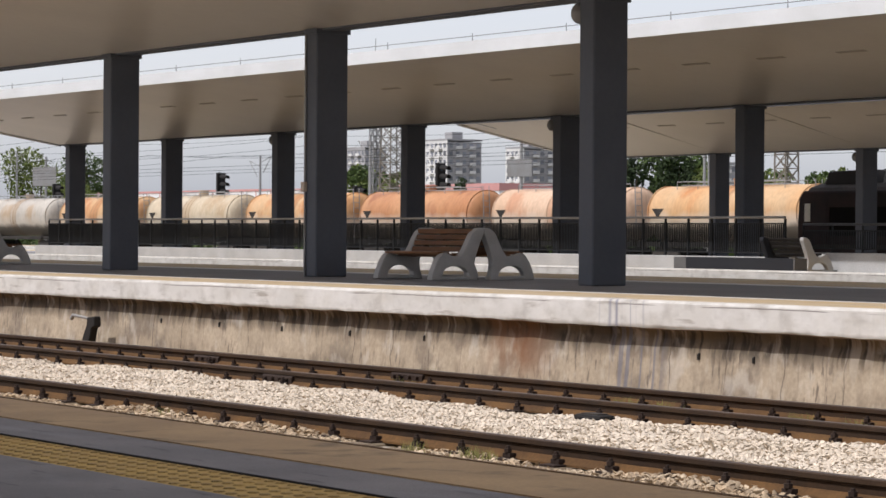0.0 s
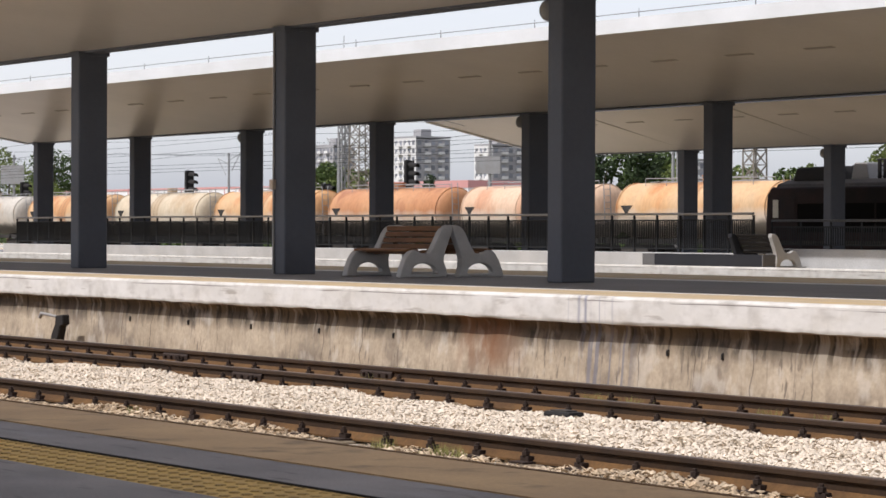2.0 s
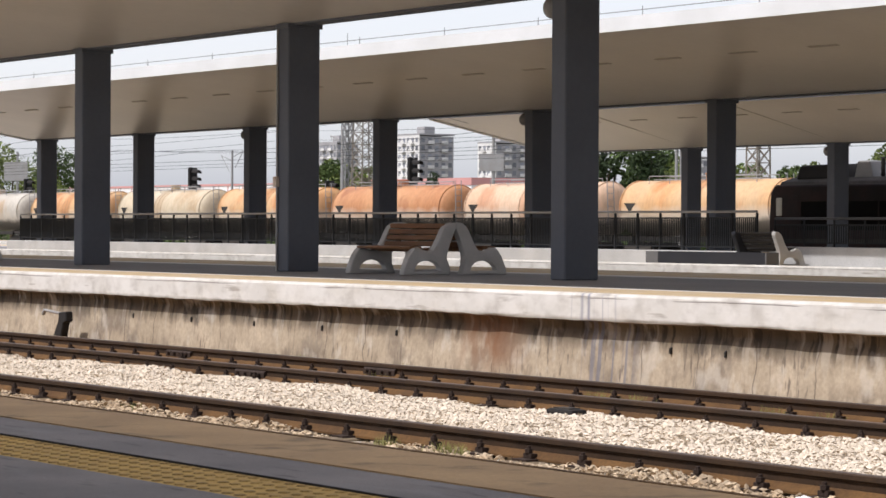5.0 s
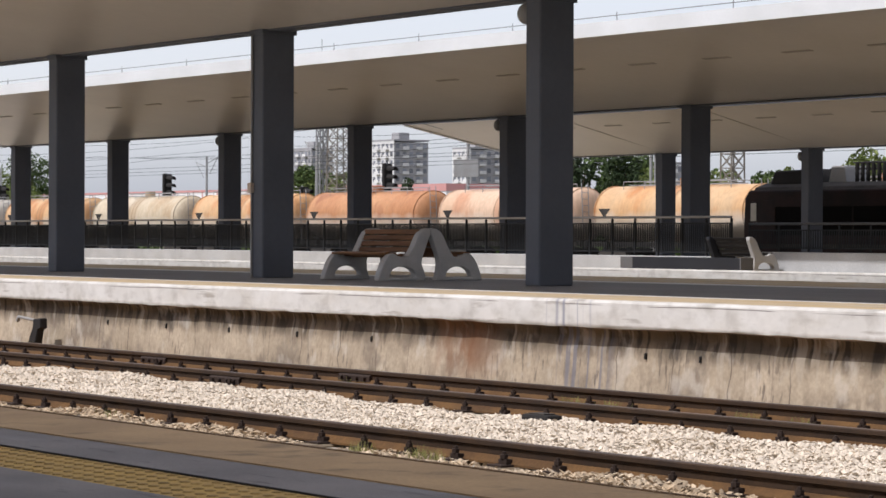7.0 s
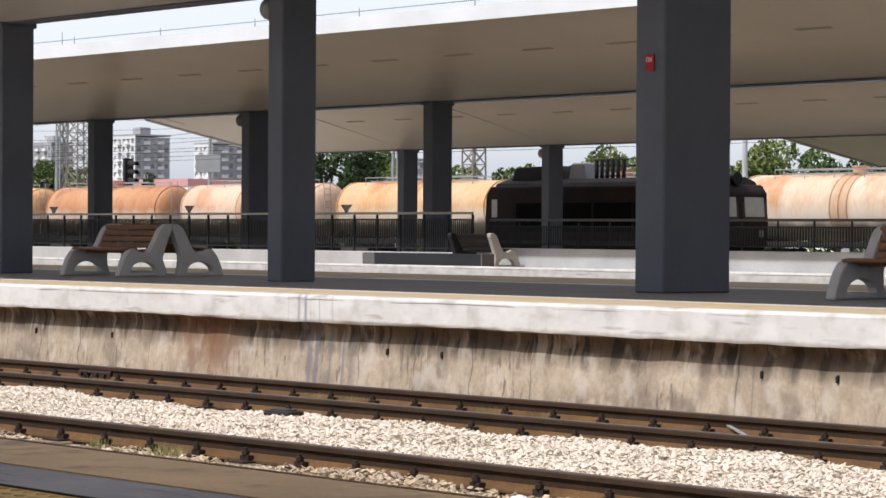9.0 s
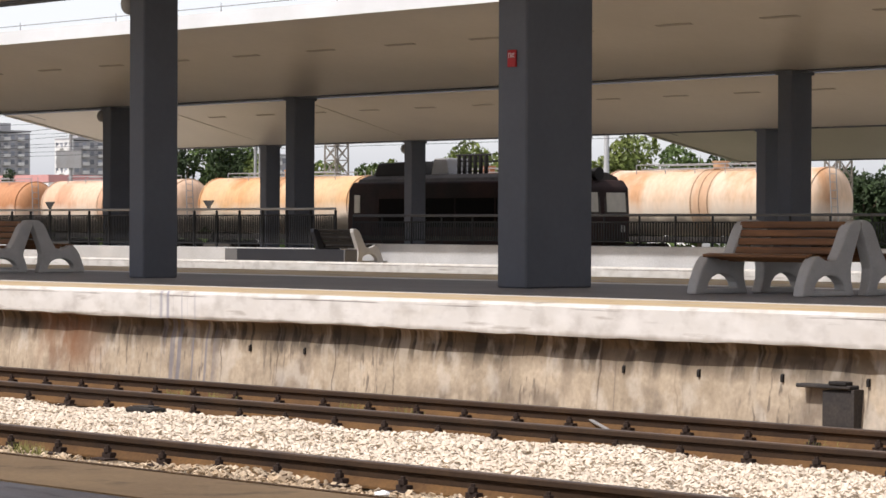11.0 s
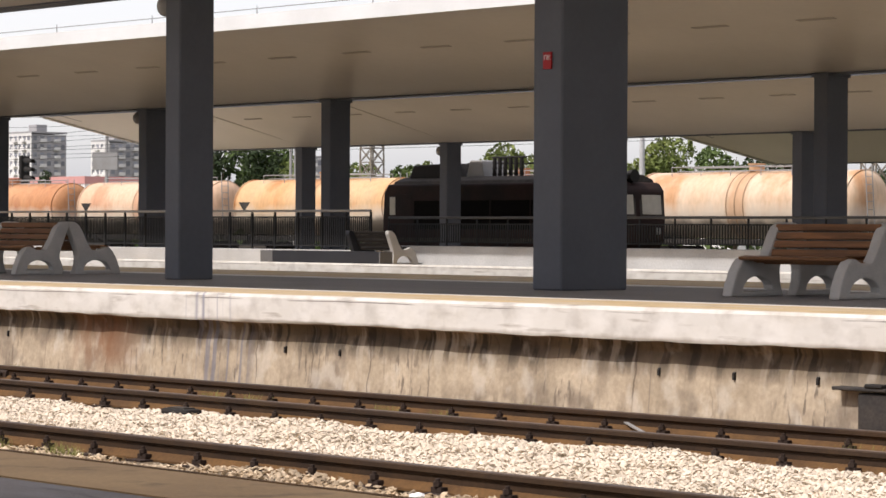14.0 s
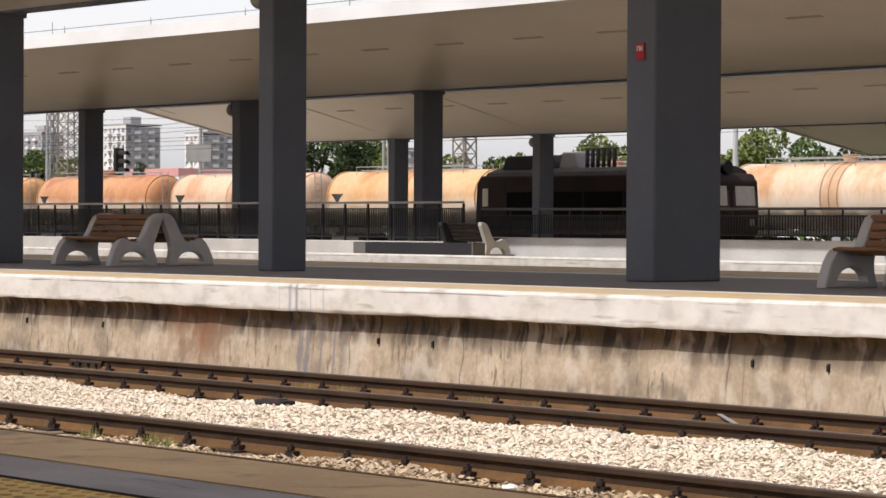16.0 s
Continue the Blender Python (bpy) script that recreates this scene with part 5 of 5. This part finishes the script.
bevel(bm, 0.03, 2)
part("case", bm, M["black_iron"], t)
bm = B()
box(bm, -0.12, 0.12, -0.06, 0.06, 0.058, 0.07)
part("cover", bm, M["grime"], t)
t = thing("wall_recess", (-14.22, 17.4, 0.0), "dark box recess with a steel lintel in the platform wall", "wall recess")
# solid panel, with the opening's shade painted on
bm = B()
box(bm, -0.17, 0.17, 0.06, 0.2, -0.05, 0.345)
bevel(bm, 0.012, 1)
part("panel", bm, M["recess_dark"], t, "near-black panel painted for the opening's shade")
bm = B()
box(bm, -0.43, 0.15, 0.03, 0.2, 0.36, 0.392)
bevel(bm, 0.008, 1)
part("lintel", bm, M["recess_dark"], t, "projecting steel lintel")
bm = B()
box(bm, -0.07, 0.12, 0.02, 0.12, 0.392, 0.425)
bevel(bm, 0.008, 1)
part("clamp", bm, M["black_iron"], t, "black clamp on the lintel")
bm = B()
box(bm, 0.17, 0.2, 0.03, 0.2, -0.05, 0.36)
part("jamb", bm, M["recess_dark"], t)
t = thing("plank", (-15.44, 15.89, 0.06), "thin pale grey slat lying across the rail", "plank")
bm = B()
box(bm, -0.46, 0.46, -0.016, 0.016, -0.006, 0.008)
bevel(bm, 0.003, 1)
p = part("board", bm, M["galvanised"], t)
p.rotation_euler = (0.1, 0.06, -0.563)
t = thing("litter", (-12.3, 10.75, 0.06), "crumpled white paper on the ballast", "litter")
bm = B()
bmesh.ops.create_icosphere(bm, subdivisions=2, radius=0.07)
for v in bm.verts:
    v.co *= 0.7 + 0.5 * noise.noise(v.co * 30)
    v.co.z *= 0.5
part("paper", bm, M["white_paint"], t)

# short pipe stubs in the wall
rng = np.random.default_rng(11)
for x in (-13.04, -13.965, -14.892, -15.851, -16.76, -21.296, -22.204, -27.59, -29.365, -31.13, -32.9, -34.67):
    bm = B()
    prism(bm, [(17.535, 0.385), (17.535, 0.44), (17.55, 0.455), (17.62, 0.455), (17.62, 0.385)], "x", x - 0.013, x + 0.013)
    t = tagged(part("drain_stub", bm, M["black_iron"]), "short dark drain stub in the platform wall", "drain", "drains in the platform wall")

# weeds
verts, faces = [], []
for x, y, n in [(-21.3, 15.9, 60), (-20.7, 15.9, 46), (-18.6, 15.9, 34), (-25.4, 15.9, 20), (-17.9, 15.9, 26), (-16.8, 11.15, 90), (-17.6, 11.1, 40), (-13.0, 15.8, 20), (-27.5, 11.15, 40),
                (-22.0, 11.15, 26), (-36.5, 17.2, 90), (-29.6, 17.35, 30), (-27.2, 17.35, 26), (-18.2, 17.3, 20)]:
    for k in range(n):
        a, l = rng.uniform(0, 6.28), rng.uniform(0.03, 0.11)
        px, py = x + rng.normal(0, 0.1), y + rng.normal(0, 0.04)
        q = len(verts)
        verts += [(px - 0.006, py, 0), (px + 0.006, py, 0), (px + 0.05 * math.cos(a), py + 0.04 * math.sin(a), l)]
        faces.append((q, q + 1, q + 2))
me = bpy.data.meshes.new("weeds")
me.from_pydata(verts, [], faces)
me.materials.append(M["dry_weed"])
tagged(new("weeds", me), "tufts of dry green weeds along the rails", "weeds", "", "stuff")

# raised studs of the tactile strip
verts, faces = [], []
ring = [(math.cos(a * math.pi / 3), math.sin(a * math.pi / 3)) for a in range(6)]
for i in range(200):
    for j in range(5):
        cx, cy, q = -26.0 + i * 0.135, 6.89 + j * 0.135, len(verts)
        verts += [(cx + 0.037 * c, cy + 0.037 * s, NEAR - 0.005) for c, s in ring] + [(cx + 0.028 * c, cy + 0.028 * s, NEAR + 0.004) for c, s in ring]
        faces += [(q + k, q + (k + 1) % 6, q + 6 + (k + 1) % 6, q + 6 + k) for k in range(6)] + [tuple(q + 6 + k for k in range(6))]
me = bpy.data.meshes.new("tactile_stud")
me.from_pydata(verts, [], faces)
me.materials.append(M["tactile_stud"])
studs = tagged(new("tactile_stud", me), "", "", "", "stuff")
studs.parent = tactile_floor

# ---- sleepers with rail fastenings ----


def sleeper(rails, x, label):
    yc = sum(rails) / 2
    t = thing("sleeper", (x, yc, 0), label, "sleeper", "sleepers under the rails")
    bm = B()
    box(bm, -0.12, 0.12, -1.25, 1.25, -0.16, -0.004)
    bevel(bm, 0.015, 1)
    part("beam", bm, M["tie"], t)
    bm = B()
    box(bm, -0.09, 0.09, -0.19, 0.19, -0.004, 0.012)
    box(bm, -0.05, 0.05, -0.115, -0.06, 0.012, 0.05)
    box(bm, -0.05, 0.05, 0.06, 0.115, 0.012, 0.05)
    for s in (-1, 1):
        tube(bm, (0, s * 0.1, 0.01), (0, s * 0.1, 0.105), 0.017, seg=6)
        tube(bm, (0, s * 0.1, 0.055), (0, s * 0.1, 0.085), 0.032, seg=6)
    me = mesh_of(bm, "rail_fastening", M["iron"])
    for y in rails:
        p = part("rail_fastening", me, None, t)
        p.location = (0, y - yc, 0)
    return t


first = sleeper((14.58, 16.08), -40.0, "old brown sleeper under the rails")
for i in range(1, 52):
    copy_thing(first, pose(-40.0 + 0.652 * i + 0.012 * math.sin(i * 7.1), 15.33, 0, 0, 0, 0.6 * math.sin(i * 3.3)))
first = sleeper((9.9, 11.4), -34.0, "old brown sleeper under the rails")
for i in range(1, 44):
    copy_thing(first, pose(-34.0 + 0.645 * i + 0.012 * math.sin(i * 5.1), 10.65, 0, 0, 0, 0.6 * math.sin(i * 2.3)))

# ---- ballast stones ----


def stones(name, material, zone, count, size, height, label, seed):
    """Crushed stone over zone (x0, x1, y0, y1): jittered eight-sided lumps joined into one mesh."""
    rng = np.random.default_rng(seed)
    x0, x1, y0, y1 = zone
    n = count
    c = np.stack([rng.uniform(x0, x1, n), rng.uniform(y0, y1, n), np.zeros(n)], 1)
    c[:, 2] = height(c[:, 0], c[:, 1]) + rng.uniform(-0.012, 0.02, n)
    base = np.array([(1, 0, 0), (0, 1, 0), (-1, 0, 0), (0, -1, 0), (0.15, 0.1, 0.58), (0, 0, -0.6)], float)
    s = size * rng.uniform(0.55, 1.3, (n, 1, 1)) * rng.uniform(0.7, 1.15, (n, 1, 3))
    v = base[None] * (1 + rng.uniform(-0.3, 0.3, (n, 6, 1))) + rng.uniform(-0.2, 0.2, (n, 6, 3))
    a = rng.uniform(0, 6.283, n)
    tx, ty = rng.normal(0, 0.35, n), rng.normal(0, 0.35, n)
    v = v * s
    ca, sa = np.cos(a)[:, None], np.sin(a)[:, None]
    x, y, z = v[..., 0].copy(), v[..., 1].copy(), v[..., 2].copy()
    v[..., 0], v[..., 1] = x * ca - y * sa, x * sa + y * ca
    v[..., 2] = z + v[..., 0] * tx[:, None] + v[..., 1] * ty[:, None]
    v += c[:, None]
    tri = np.array([(0, 1, 4), (1, 2, 4), (2, 3, 4), (3, 0, 4), (1, 0, 5), (2, 1, 5), (3, 2, 5), (0, 3, 5)])
    faces = (np.arange(n)[:, None, None] * 6 + tri[None]).reshape(-1, 3)
    me = bpy.data.meshes.new(name)
    me.from_pydata(v.reshape(-1, 3).tolist(), [], faces.tolist())
    me.materials.append(material)
    return tagged(new(name, me), label, "ballast", "", "stuff")


def heap(x, y):
    return 0.035 + 0.03 * np.sin(x * 0.9 + y) * np.sin(x * 0.37) - 0.03 * np.clip((y - 14.0) / 0.5, 0, 1) + 0.02 * np.sin(x * 3.1) * np.sin(y * 2.7)


def low(x, y):
    return -0.005 + 0.025 * np.sin(x * 2.3) * np.sin(y * 3.1 + 1) + 0.02 * np.sin(x * 0.8) - 0.03 * (y > 14.6)


stones("ballast", M["stone_light"], (-37, -6, 11.5, 14.48), 82000, 0.023, heap, "clean white crushed stone between the tracks", 21)
stones("ballast_dirty", M["stone_dirty"], (-32, -6, 9.16, 11.32), 26000, 0.027, low, "dirty brown crushed stone beside the rail", 22)
stones("ballast_between_rails", M["oily_bed"], (-40, -6, 14.68, 15.98), 9000, 0.022, low, "oily brown crushed stone between the rails", 23)

# fold seams in the far canopies' soffits
for pts in ([(-74.0, 54.6, 5.735), (-74.95, 59.9, 4.72)], [(-66.2, 54.6, 5.735), (-67.1, 59.9, 4.72)]):
    ob = tagged(part("soffit_fold", sticks("soffit_fold", M["slot"], [(pts[0], pts[1], 0.01)]), None), "dark fold line in the beige soffit", "soffit seam", "folds in the soffits", "structure")

# two rail-like dark lines added on the middle platform's edge, a joint beside the tactile strip
for y, x0, x1, z, lab in ((36.75, -120, -20, PLAT, "narrow dark rail-like line added on the platform"), (37.15, -120, -20, PLAT, "narrow dark rail-like line added on the platform"), (7.505, -30, 0, NEAR, "dark joint beside the tactile paving")):
    tagged(part("floor_joint", sticks("floor_joint", M["black_iron"], [((x0, y, z), (x1, y, z), 0.018 if z > 0.5 else 0.008)]), None), lab, "floor joint", "joints in the platforms", "structure")

# conduit and small switch box on one column
t = thing("conduit", (-41.735, 23.98, PLAT), "thin grey conduit with a small orange box on the column", "conduit")
bm = B()
tube(bm, (0, 0, 0), (0, 0, 4.35), 0.022, seg=8)
part("pipe", bm, M["galvanised"], t)
bm = B()
box(bm, -0.06, 0.06, -0.06, 0.02, 1.52, 1.7)
bevel(bm, 0.01, 1)
part("switch_box", bm, M["tank_rust"], t, "small orange-red box")

# bolted rail joints
for x, y in ((-25.58, 16.08), (-30.42, 16.08), (-25.89, 14.58)):
    t = thing("rail_joint", (x, y, 0), "rusty bolted fishplate joint on the rail", "rail joint", "bolted joints of the rails")
    bm = B()
    prism(bm, [(-0.05, 0.03), (-0.05, 0.1), (-0.02, 0.125), (-0.012, 0.125), (-0.012, 0.03)], "x", -0.33, 0.33)
    part("fishplate", bm, M["iron"], t)
    for k in range(4):
        bm = B()
        tube(bm, (-0.24 + 0.16 * k, -0.045, 0.078), (-0.24 + 0.16 * k, -0.085, 0.078), 0.024, seg=6)
        part("bolt", bm, M["iron"], t)
